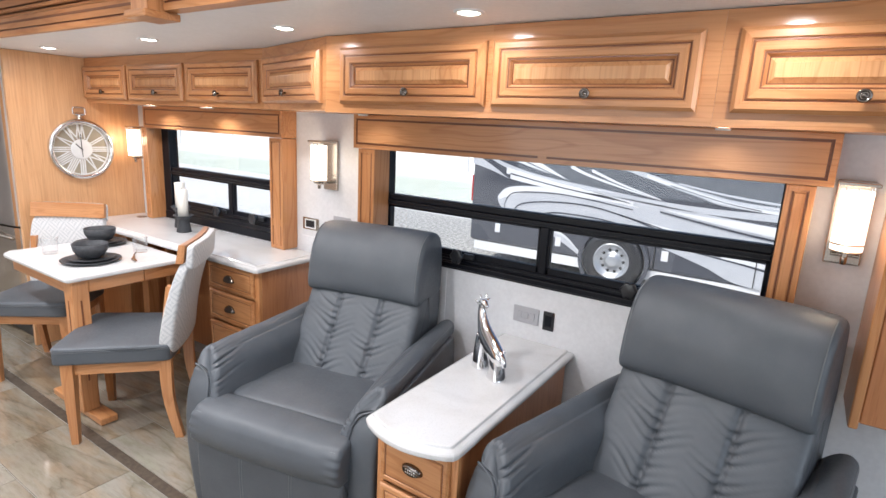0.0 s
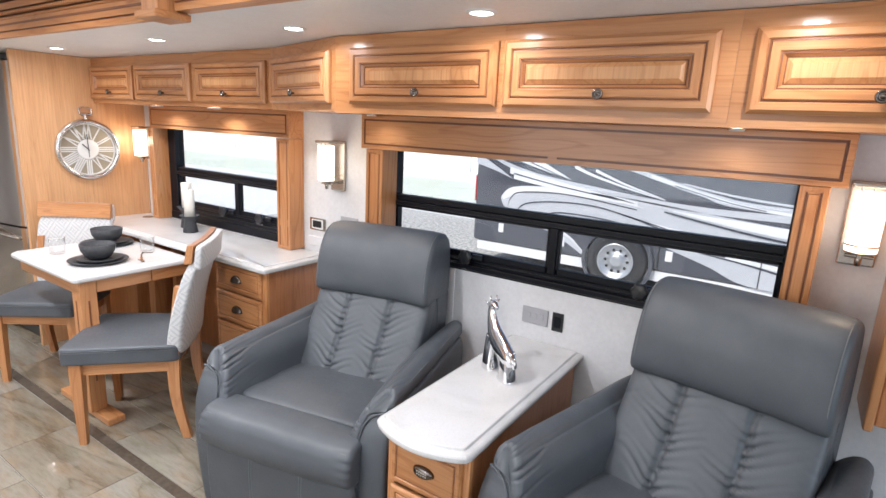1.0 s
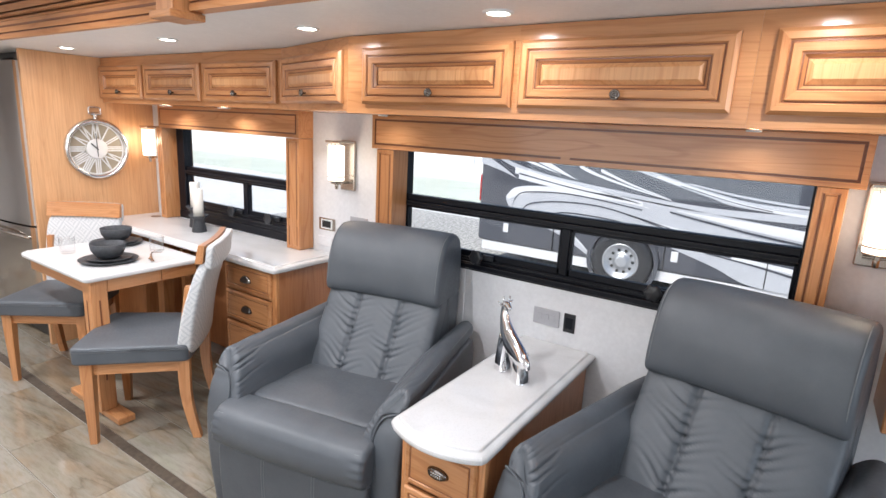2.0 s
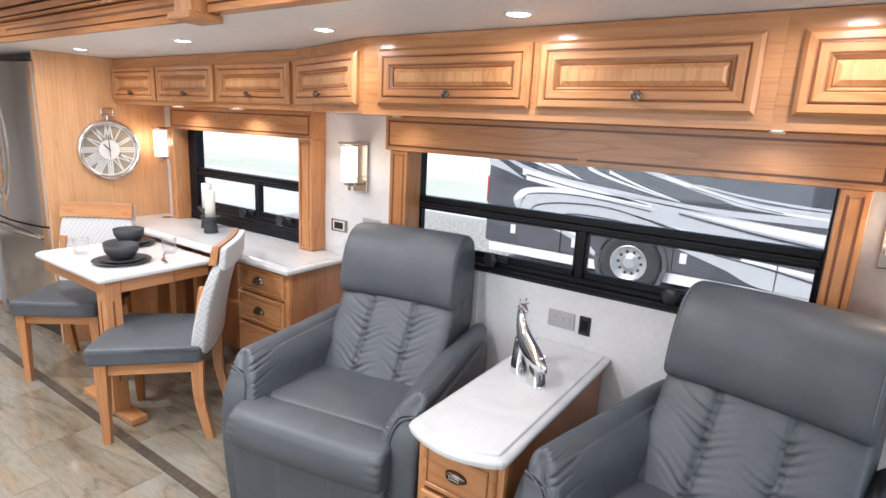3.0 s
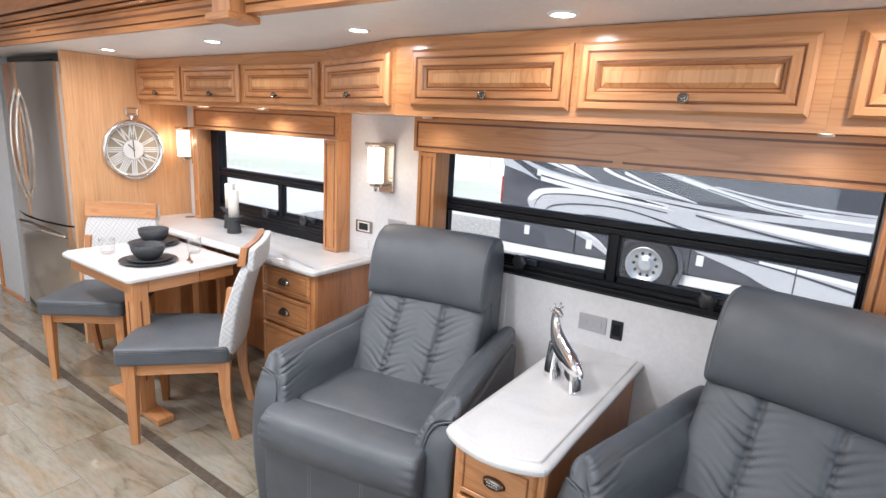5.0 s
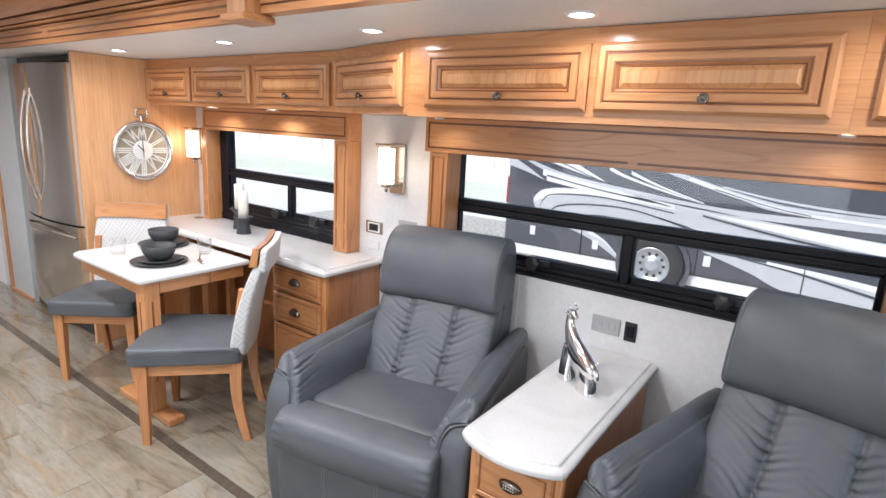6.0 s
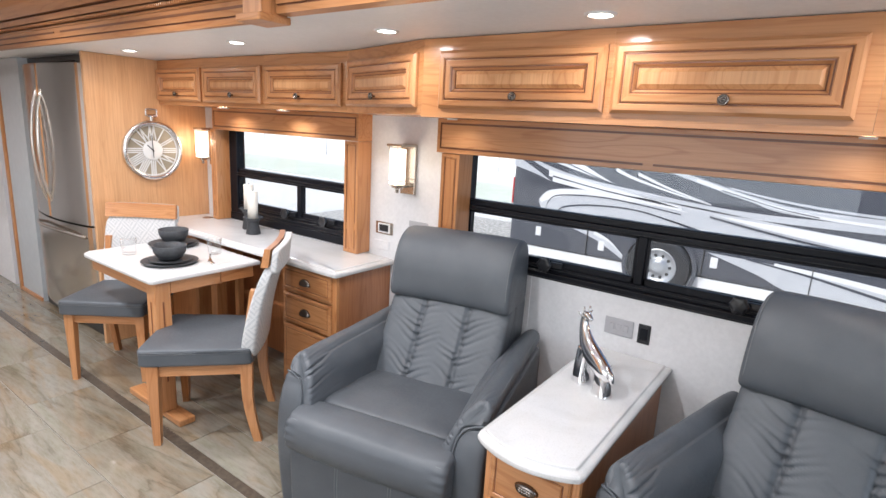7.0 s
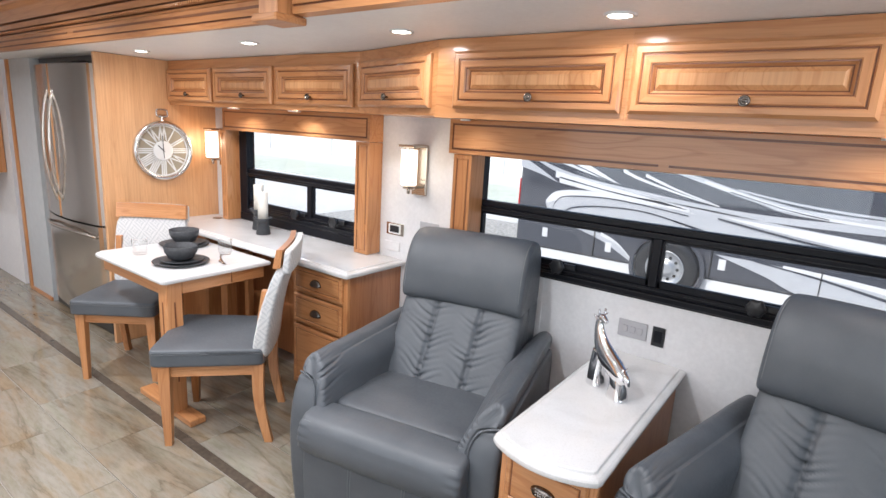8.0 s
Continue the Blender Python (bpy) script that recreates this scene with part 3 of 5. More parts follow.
def valance(x0, x1, yf, z0, z1, label, parts_at):
    v = thing("window_valance", label, "valance")
    m = pose(x0, yf + 0.018, z0)
    w, h = x1 - x0, z1 - z0
    # front board with a recessed dark groove frame
    bm = framed(B(), w, h, [(0, 0), (0, 0.016), (0.002, 0.018), (0.018, 0.018)], m)
    iw, ih = w - 0.036, h - 0.036
    mm = m @ Matrix.Translation((0.018, 0, 0.018))
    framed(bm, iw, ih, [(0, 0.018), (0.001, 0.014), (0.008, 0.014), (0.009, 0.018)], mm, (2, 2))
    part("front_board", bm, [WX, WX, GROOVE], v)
    part("panel", box(B(), x0 + 0.027, x1 - 0.027, yf, yf + 0.016, z0 + 0.027, z1 - 0.027), WX, v)
    if parts_at:
        part("groove_break", box(B(), parts_at - 0.018, parts_at + 0.018, yf - 0.001, yf + 0.003, z0 + 0.017, z0 + 0.028), WX, v)
    for xs in (x0, x1 - 0.016):
        part("side", box(B(), xs, xs + 0.016, yf + 0.02, WALL - 0.001, z0, z1, 0.001), WX, v)
    part("back_board", box(B(), x0 + 0.018, x1 - 0.018, yf + 0.05, yf + 0.062, z0 + 0.03, z1 - 0.002), WX, v)
    part("shade_roll", cyl(B(), (x0 + 0.03, WALL - 0.04, z0 + 0.06), (x1 - 0.03, WALL - 0.04, z0 + 0.06), 0.018), BLACKP, v, "black rolled night shade")
    return v


valance(-3.525, -2.14, 1.985, 1.427, 1.5695, "honey maple valance over the dinette window", None)
valance(-1.608, 0.29, 1.97, 1.410, 1.5655, "long honey maple valance over the wide window", -0.632)


def window_trim(x0, x1, yf, z0, z1):
    t = thing("window_trim", "maple window post with a dark fluted groove", "trim", group="window posts")
    w, h = x1 - x0, z1 - z0
    m = pose(x0, yf + 0.012, z0)
    bm = framed(B(), w, h, [(0, -0.001), (0, 0.010), (0.002, 0.012), (0.016, 0.012), (0.017, 0.008), (0.024, 0.008), (0.026, 0.0115), (0.03, 0.0115)], m, (0, 0))
    a = 0.03
    bm.faces.new([bm.verts.new(m @ Vector(p)) for p in ((a, -0.0115, a), (w - a, -0.0115, a), (w - a, -0.0115, h - a), (a, -0.0115, h - a))])
    part("face", bm, WZ, t)
    bm = B()
    for gx in (0.018, w - 0.023):
        box(bm, x0 + gx, x0 + gx + 0.005, yf + 0.002, yf + 0.0045, z0 + 0.02, z0 + 0.13)
        box(bm, x0 + gx, x0 + gx + 0.005, yf + 0.002, yf + 0.0045, z0 + 0.17, z1 - 0.02)
    part("groove", bm, GROOVE, t)
    part("post", box(B(), x0, x1, yf + 0.0125, WALL - 0.001, z0, z1, 0.002), WZ, t)


window_trim(-3.556, -3.494, 1.985, 0.813, 1.425)
window_trim(-2.245, -2.14, 1.985, 0.813, 1.425)
window_trim(-1.58, -1.478, 1.975, 0.87, 1.408)
window_trim(0.172, 0.25, 1.99, 0.87, 1.408)

# ---------------------------------------------------------------- lamps


def downlight(x, y, z, r, watts, label, spread=150):
    d = thing("downlight", label, "ceiling light", group="recessed lights")
    part("trim_ring", turned(B(), [(r * 0.72, 0.001), (r * 0.74, -0.004), (r * 0.95, -0.005), (r, 0.001)], (x, y, z), cap=False), WHITE, d, smooth=True)
    part("lens", turned(B(), [(0.001, -0.003), (r * 0.5, -0.0035), (r * 0.73, -0.001)], (x, y, z), cap=False), LENS, d, smooth=True)
    lamp("downlight_lamp", "AREA", look((x, y, z - 0.012), (x, y, 0)), watts, WARM, shape="DISK", size=r * 1.3, spread=spread)


for x in (-3.384, -2.356, -1.44, -0.655, 0.14):
    downlight(x, 1.42, CZ - 0.001, 0.045, 1.3, "round recessed ceiling light, switched on", 172)
for y, row in ((0.52, (-3.3, -2.2, -1.1)), (-0.75, (-3.3, -2.2, -1.1, 0.1))):
    for x in row:
        downlight(x, y, 2.119, 0.05, 9.4 if y > 0 else 5.0, "round recessed light at an assumed spot in the main ceiling, switched on")
# the pair at y -0.7 is added to brighten the wall the refrigerator reflects
for x, y in ((-6.3, 0.3), (-4.8, 0.3), (-5.5, -0.7), (-4.4, -0.7)):
    downlight(x, y, 2.119, 0.05, 6.0, "round recessed light at an assumed spot in the main ceiling, switched on")
for x, y, z in ((-3.175, 1.85, 1.567), (-2.59, 1.85, 1.567), (-1.44, 1.85, 1.563), (-0.01, 1.85, 1.563)):
    downlight(x, y, z, 0.036 if x < -1.5 else 0.022, 0.9 if x < -1.5 else 0.25, "small puck light under the overhead cabinet, switched on")


def sconce(x, label):
    s = thing("wall_sconce", label, "wall lamp", group="wall sconces")
    part("backplate", box(B(), x - 0.048, x + 0.048, WALL - 0.018, WALL - 0.001, 1.172, 1.432, 0.004, 2), NICKEL, s, "brushed nickel back plate")
    part("top_bracket", box(B(), x - 0.05, x + 0.05, WALL - 0.13, WALL - 0.019, 1.418, 1.430, 0.002), NICKEL, s)
    yc = WALL - 0.098
    part("shade", turned(B(), [(0.034, 0.0), (0.040, 0.002), (0.041, 0.010), (0.041, 0.172), (0.040, 0.178), (0.037, 0.178), (0.037, 0.006)], (x, yc, 1.228), 32, False), SHADE, s, "glowing white opal glass shade", smooth=True)
    part("shade_band", turned(B(), [(0.0412, 0.0), (0.042, 0.001), (0.042, 0.004), (0.0412, 0.005)], (x, yc, 1.246), 32, False), NICKEL, s)
    part("shade_cup", turned(B(), [(0.001, -0.004), (0.030, -0.004), (0.041, 0.0), (0.041, 0.003), (0.001, 0.003)], (x, yc, 1.226), 28), NICKEL, s, smooth=True)
    for dx in (-0.028, 0.0, 0.028):
        part("clip", cyl(B(), (x + dx, yc - 0.036, 1.404), (x + dx, yc - 0.036, 1.417), 0.003, seg=8), NICKEL, s)
    part("arm", box(B(), x - 0.007, x + 0.007, WALL - 0.11, WALL - 0.019, 1.208, 1.222, 0.002), NICKEL, s)
    part("crossarm", cyl(B(), (x - 0.035, WALL - 0.095, 1.214), (x + 0.035, WALL - 0.095, 1.214), 0.006), NICKEL, s)
    part("finial", turned(B(), [(0.004, -0.03), (0.009, -0.028), (0.009, 0.0), (0.006, 0.004), (0.006, 0.013)], (x, WALL - 0.095, 1.214)), NICKEL, s, smooth=True)
    for z in (1.33,):
        lamp("sconce_lamp", "POINT", pose(x, WALL - 0.165, z), 0.45 if x < -3 else 0.8, (1.0, 0.80, 0.58), radius=0.03)


sconce(-1.865, "nickel wall sconce with a lit opal shade beside the window post")
sconce(0.35, "nickel wall sconce with a lit opal shade above a recliner")
sconce(-3.675, "nickel wall sconce with a lit opal shade beside the clock")

# ---------------------------------------------------------------- dinette


def edge_top(bm, outline, z0, z1, r=0.009):
    """A slab over an outline with a stepped, softened upper edge."""
    cx = sum(p[0] for p in outline) / len(outline)
    cy = sum(p[1] for p in outline) / len(outline)

    def inset(d):
        out = []
        n = len(outline)
        for i in range(n):
            a, b, c = Vector(outline[i - 1]), Vector(outline[i]), Vector(outline[(i + 1) % n])
            n1 = Vector((-(b - a).y, (b - a).x)).normalized()
            n2 = Vector((-(c - b).y, (c - b).x)).normalized()
            k = (n1 + n2).normalized()
            out.append(b + k * d / max(0.4, k.dot(n1)))
        return out

    rows = [(0.008, z0), (0.002, z0 + 0.003), (0.0, z0 + 0.010), (0.0, z0 + 0.018), (0.003, z0 + 0.023), (0.009, z0 + 0.027), (0.018, z0 + 0.029), (0.021, z0 + 0.031), (0.023, z1 - 0.002), (0.027, z1)]
    return loft(bm, [[(p[0], p[1], z) for p in inset(d)] for d, z in rows])


def rounded(x0, x1, y0, y1, r=0.02, seg=4, corners=(1, 1, 1, 1)):
    """Counter-clockwise rectangle with rounded corners (SW, SE, NE, NW)."""
    out = []
    for (cx, cy, a0), on in zip(((x0 + r, y0 + r, 180), (x1 - r, y0 + r, 270), (x1 - r, y1 - r, 0), (x0 + r, y1 - r, 90)), corners):
        if on:
            for i in range(seg + 1):
                a = radians(a0 + 90 * i / seg)
                out.append((cx + r * math.cos(a), cy + r * math.sin(a)))
        else:
            s = radians(a0 + 45)
            out.append((cx + math.copysign(r, math.cos(s)), cy + math.copysign(r, math.sin(s))))
    return out


ct = tagged(linked("counter_top", edge_top(B(), rounded(LEFT + 0.002, -1.945, 1.652, WALL - 0.001, 0.02, 4, (0, 1, 0, 0)), 0.774, 0.811), QUARTZ), "long white quartz counter along the window wall", "worktop")
part("cable_grommet", turned(B(), [(0.001, 0.0015), (0.026, 0.0015), (0.032, 0.003), (0.034, 0.0)], (-3.60, 1.97, 0.811)), plain("brown_grommet", (0.16, 0.08, 0.04), 0.4), ct, "brown cable grommet")


def cup_pull(bm, m):
    """Half-dome bin pull."""
    rows = []
    for i in range(7):
        t = i / 6
        d = 0.021 * math.sin(math.pi / 2 * t)
        s = math.cos(math.pi / 2 * t * 0.98)
        rows.append([(m @ Vector((0.043 * s * math.cos(a), -d, -0.010 + (0.034 if a < math.pi else 0.006) * s * math.sin(a)))) for a in [math.pi * 2 * k / 24 for k in range(24)]])
    loft(bm, rows)
    return bm


DRAWER_PROFILE = [(0, 0), (0, 0.010), (0.006, 0.016), (0.018, 0.016), (0.021, 0.012), (0.024, 0.012), (0.027, 0.0155)]


def drawer_front(x0, x1, z0, z1, y, parent, name="drawer"):
    m = pose(x0, y, z0)
    w, h = x1 - x0, z1 - z0
    bm = framed(B(), w, h, DRAWER_PROFILE, m, (0, 0))
    a = 0.027
    bm.faces.new([bm.verts.new(m @ Vector(p)) for p in ((a, -0.0155, a), (w - a, -0.0155, a), (w - a, -0.0155, h - a), (a, -0.0155, h - a))])
    d = part(name, bm, WX, parent)
    bm = framed(B(), w - 0.042, h - 0.042, [(0, 0.0122), (0.003, 0.0122)], m @ Matrix.Translation((0.021, -0.0006, 0.021)), (0, 0))
    part("groove", bm, GROOVE, d, "dark moulded groove")
    return d


def pull_at(x, y, z, parent):
    p = part("cup_pull", cup_pull(B(), pose(x, y, z)), PEWTER, parent, "antique pewter cup pull", smooth=True)
    return p


def drawer_base():
    c = thing("drawer_cabinet", "honey maple drawer base under the white counter", "cabinet")
    x0, x1, yf = -2.40, -1.975, 1.69
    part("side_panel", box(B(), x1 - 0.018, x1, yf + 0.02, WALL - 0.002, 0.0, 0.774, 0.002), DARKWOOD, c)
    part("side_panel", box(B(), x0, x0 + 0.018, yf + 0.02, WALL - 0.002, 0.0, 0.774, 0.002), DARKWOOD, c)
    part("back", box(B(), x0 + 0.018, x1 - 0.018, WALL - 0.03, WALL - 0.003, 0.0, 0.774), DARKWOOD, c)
    part("face_stile", box(B(), x0, x0 + 0.03, yf, yf + 0.02, 0.08, 0.774, 0.002), WZ, c)
    part("face_stile", box(B(), x1 - 0.036, x1, yf, yf + 0.02, 0.0, 0.774, 0.002), WZ, c)
    for z0, z1 in ((0.765, 0.774), (0.615, 0.635), (0.44, 0.462), (0.08, 0.11)):
        part("face_rail", box(B(), x0 + 0.03, x1 - 0.036, yf + 0.001, yf + 0.019, z0, z1), WX, c)
    for z0, z1 in ((0.632, 0.766), (0.456, 0.612), (0.105, 0.436)):
        d = drawer_front(x0 + 0.022, x1 - 0.028, z0, z1, yf - 0.001, c)
        if z0 > 0.4:
            pull_at(-2.195, yf - 0.017, (z0 + z1) / 2 - 0.004, d)
    part("kick", box(B(), x0 + 0.02, x1 - 0.04, yf + 0.05, yf + 0.06, 0.0, 0.08), KICK, c)
    c = thing("dinette_cabinet", "maple cabinet with a dark knee space under the counter", "cabinet")
    part("body", box(B(), LEFT + 0.002, -3.28, 1.70, WALL - 0.002, 0.0, 0.774, 0.002), WZ, c)
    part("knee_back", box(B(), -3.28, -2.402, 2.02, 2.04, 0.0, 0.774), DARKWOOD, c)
    part("knee_post", box(B(), -3.17, -3.10, 1.72, 1.79, 0.0, 0.70, 0.003), WZ, c)
    part("knee_post", box(B(), -3.03, -2.99, 1.80, 1.84, 0.0, 0.70, 0.003), WZ, c)
    part("apron", box(B(), -3.28, -2.402, 1.70, 1.72, 0.762, 0.774), WX, c)


drawer_base()


def dinette_table():
    t = thing("dinette_table", "pull-out dinette table with white quartz top and maple legs", "table", pose(-2.955, 1.37, 0, 0, 0, 0))
    x0, x1, y0, y1 = -0.375, 0.385, -0.30, 0.30
    part("tabletop", edge_top(B(), rounded(x0, x1, y0, y1, 0.03, 5, (1, 1, 0, 0)), 0.722, 0.757), QUARTZ, t, "white quartz slab with a stepped edge")
    part("apron_front", box(B(), x0 + 0.03, x1 - 0.112, y0 + 0.036, y0 + 0.056, 0.652, 0.7215, 0.003), WX, t)
    for xa, ya in ((x0 + 0.031, y0 + 0.058), (x1 - 0.056, y0 + 0.112)):
        part("apron_side", box(B(), xa, xa + 0.02, ya, 0.08, 0.652, 0.7215, 0.003), WY, t)
        part("slide_rail", box(B(), xa, xa + 0.02, 0.083, y1 - 0.02, 0.652, 0.7215, 0.003), WY, t)
    lx, yy = x1 - 0.07, y0 + 0.07
    leg = part("leg", box(B(), lx - 0.04, lx + 0.04, yy - 0.04, yy + 0.04, 0.036, 0.7212, 0.004), WZ, t)
    part("flute", box(B(), lx - 0.004, lx + 0.004, yy - 0.0415, yy - 0.0395, 0.20, 0.62), GROOVE, leg)
    part("flute", box(B(), lx + 0.0395, lx + 0.0415, yy - 0.004, yy + 0.004, 0.20, 0.62), GROOVE, leg)
    part("runner_foot", box(B(), lx - 0.36, lx + 0.17, yy - 0.02, yy + 0.062, 0.001, 0.036, 0.006, 2), WX, t)


dinette_table()


def dining_chair(m, label):
    """Faces -y."""
    c = thing("dining_chair", label, "chair", m, group="dinette chairs")

    def seat_shape(u, v, w, co):
        k = 1.0 - 0.10 * (v + 1) / 2          # narrower behind
        dome = 0.012 * (1 - u * u) * (1 - v * v) if w > 0 else 0
        return Vector((co.x * k, co.y, co.z + dome))

    seat = part("seat", cushion(B(), (0, -0.015, 0.445), (0.50, 0.50, 0.085), 16, 16, seat_shape), LEATHER, c, "grey leather seat cushion", smooth=True)
    bm = B()
    for z in (0.466, 0.474):
        pts = []
        for i in range(48):
            a = 2 * math.pi * i / 48
            u, v = (math.copysign(abs(f) ** 0.14, f) for f in (math.cos(a), math.sin(a)))
            k = 1.0 - 0.10 * (v + 1) / 2
            pts.append((0.2515 * u * k, -0.015 + 0.2515 * v, z))
        tube(bm, pts + pts[:2], [0.0022] * 50, [0.0022] * 50, Vector((0, 0, 1)), 5)
    part("topstitch", bm, PIPING, seat, "pale double topstitch")
    bm = B()
    box(bm, -0.205, 0.205, -0.215, -0.19, 0.345, 0.402, 0.003)
    box(bm, -0.19, 0.19, 0.175, 0.197, 0.345, 0.402, 0.003)
    part("seat_rail", bm, WX, c)
    for s in (-1, 1):
        bm = B()
        loft(bm, [[(s * (0.212 + a), y, z) for a, z in ((-0.022, 0.345), (0.0, 0.345), (0.0, 0.402), (-0.022, 0.402))] for y in (-0.19,)] +
             [[(s * (0.192 + a), y, z) for a, z in ((-0.022, 0.345), (0.0, 0.345), (0.0, 0.402), (-0.022, 0.402))] for y in (0.19,)])
        part("side_rail", bm, WY, c)
        bm = B()
        loft(bm, [[(s * 0.208 + a * k, -0.205 + b * k, z) for a, b in ((-1, -1), (1, -1), (1, 1), (-1, 1))] for k, z in ((0.015, 0.0), (0.017, 0.06), (0.025, 0.34), (0.025, 0.402))])
        part("front_leg", bm, WZ, c)
        bm = B()
        path = smooth_path([(0.245, 0.0, 0.018), (0.222, 0.10, 0.020), (0.203, 0.22, 0.023), (0.200, 0.36, 0.026), (0.206, 0.45, 0.024), (0.222, 0.60, 0.021), (0.243, 0.76, 0.018)], 3)
        loft(bm, [[(s * 0.193 + a * 0.017, y + b * k, z) for a, b in ((-1, -1), (1, -1), (1, 1), (-1, 1))] for y, z, k in path])
        part("back_leg", bm, WZ, c)

    def back_shape(u, v, w, co):
        t = (w + 1) / 2
        bow = 0.016 * (1 - u * u)
        return Vector((co.x * (0.96 + 0.05 * t), co.y * (1.0 - 0.35 * t) + 0.085 * t * t + 0.03 * t + bow, co.z))

    part("backrest", cushion(B(), (0, 0.205, 0.655), (0.455, 0.075, 0.46), 9, 14, back_shape), FABRIC, c, "white and grey lattice fabric back", smooth=True)
    bm = B()
    n = 10
    rings = []
    for i in range(n + 1):
        x = -0.229 + 0.458 * i / n
        y = 0.205 + 0.016 * (1 - (x / 0.229) ** 2)
        rings.append([(x, y + 0.072, 0.872), (x, y + 0.105, 0.872), (x, y + 0.116, 0.957), (x, y + 0.090, 0.957)])
    loft(bm, rings)
    bmesh.ops.bevel(bm, geom=[e for e in bm.edges if e.is_manifold and e.calc_face_angle() > 0.6], offset=0.004, segments=2, affect="EDGES")
    part("top_rail", bm, WX, c, "maple top rail")
    part("back_cover", cushion(B(), (0, 0.330, 0.896), (0.452, 0.032, 0.116), 12, 8, lambda u, v, w, co: Vector((co.x, co.y + 0.016 * (1 - u * u) + 0.012 * (w + 1) / 2, co.z))), FABRIC, c, smooth=True)
    return c


dining_chair(pose(-2.413, 1.279, 0, 0, 0, -45.5), "maple dining chair with grey seat, turned out from the table")
dining_chair(pose(-3.355, 1.274, 0, 0, 0, 39) @ Matrix.Diagonal((0.93, 0.93, 1, 1)), "maple dining chair with lattice back, tucked by the wall")

# ---------------------------------------------------------------- recliners


def pleat(d, z, wave, reach, side):
    """Uneven gathers that run down to a seam: depth at distance d from it and height z."""
    ph = wave * (z - 0.42 * d) + 2.2 * noise.noise(Vector((z * 15, side * 7.3, d * 9)))
    deep = min(1.0, max(0.0, 0.5 + 1.2 * noise.noise(Vector((z * 33 - d * 16, side * 3.1, 0.5)))))
    return -math.exp(-d / (reach * (0.5 + 0.9 * deep))) * (1 - abs(math.sin(ph))) ** 2.2 * deep


def outward(loop):
    """Unit normals of a closed 2D loop, pointing out."""
    n = len(loop)
    area = sum(loop[i][0] * loop[(i + 1) % n][1] - loop[(i + 1) % n][0] * loop[i][1] for i in range(n))
    out = []
    for i in range(n):
        a, b = loop[i - 1], loop[(i + 1) % n]
        t = Vector((b[0] - a[0], b[1] - a[1])).normalized()
        out.append(Vector((t.y, -t.x)) if area > 0 else Vector((-t.y, t.x)))
    return out


def bolster(bm, prof, half, r, nx=24, shape=None):
    """A stuffed roll: a closed (y, z) profile swept along x with rounded ends."""
    loop = smooth_path(prof + [prof[0]], 6)[:-1]
    nor = outward(loop)
    left = [(-half + r * (1 - math.cos(math.pi / 2 * i / 6)), r * (1 - math.sin(math.pi / 2 * i / 6))) for i in range(7)]
    mid = [(-half + r + (2 * half - 2 * r) * i / nx, 0.0) for i in range(1, nx)]
    rings = []
    for x, inset in left + mid + [(-x, k) for x, k in reversed(left)]:
        ring = [Vector((x, p[0] - q.x * inset, p[1] - q.y * inset)) for p, q in zip(loop, nor)]
        rings.append([shape(x / half, co) for co in ring] if shape else ring)
    return loft(bm, rings)


def arm_front(z):
    """How far back the front of an arm lies at height z."""
    return 0.006 + 0.10 * max(0.0, (z - 0.36) / 0.30) ** 2.2


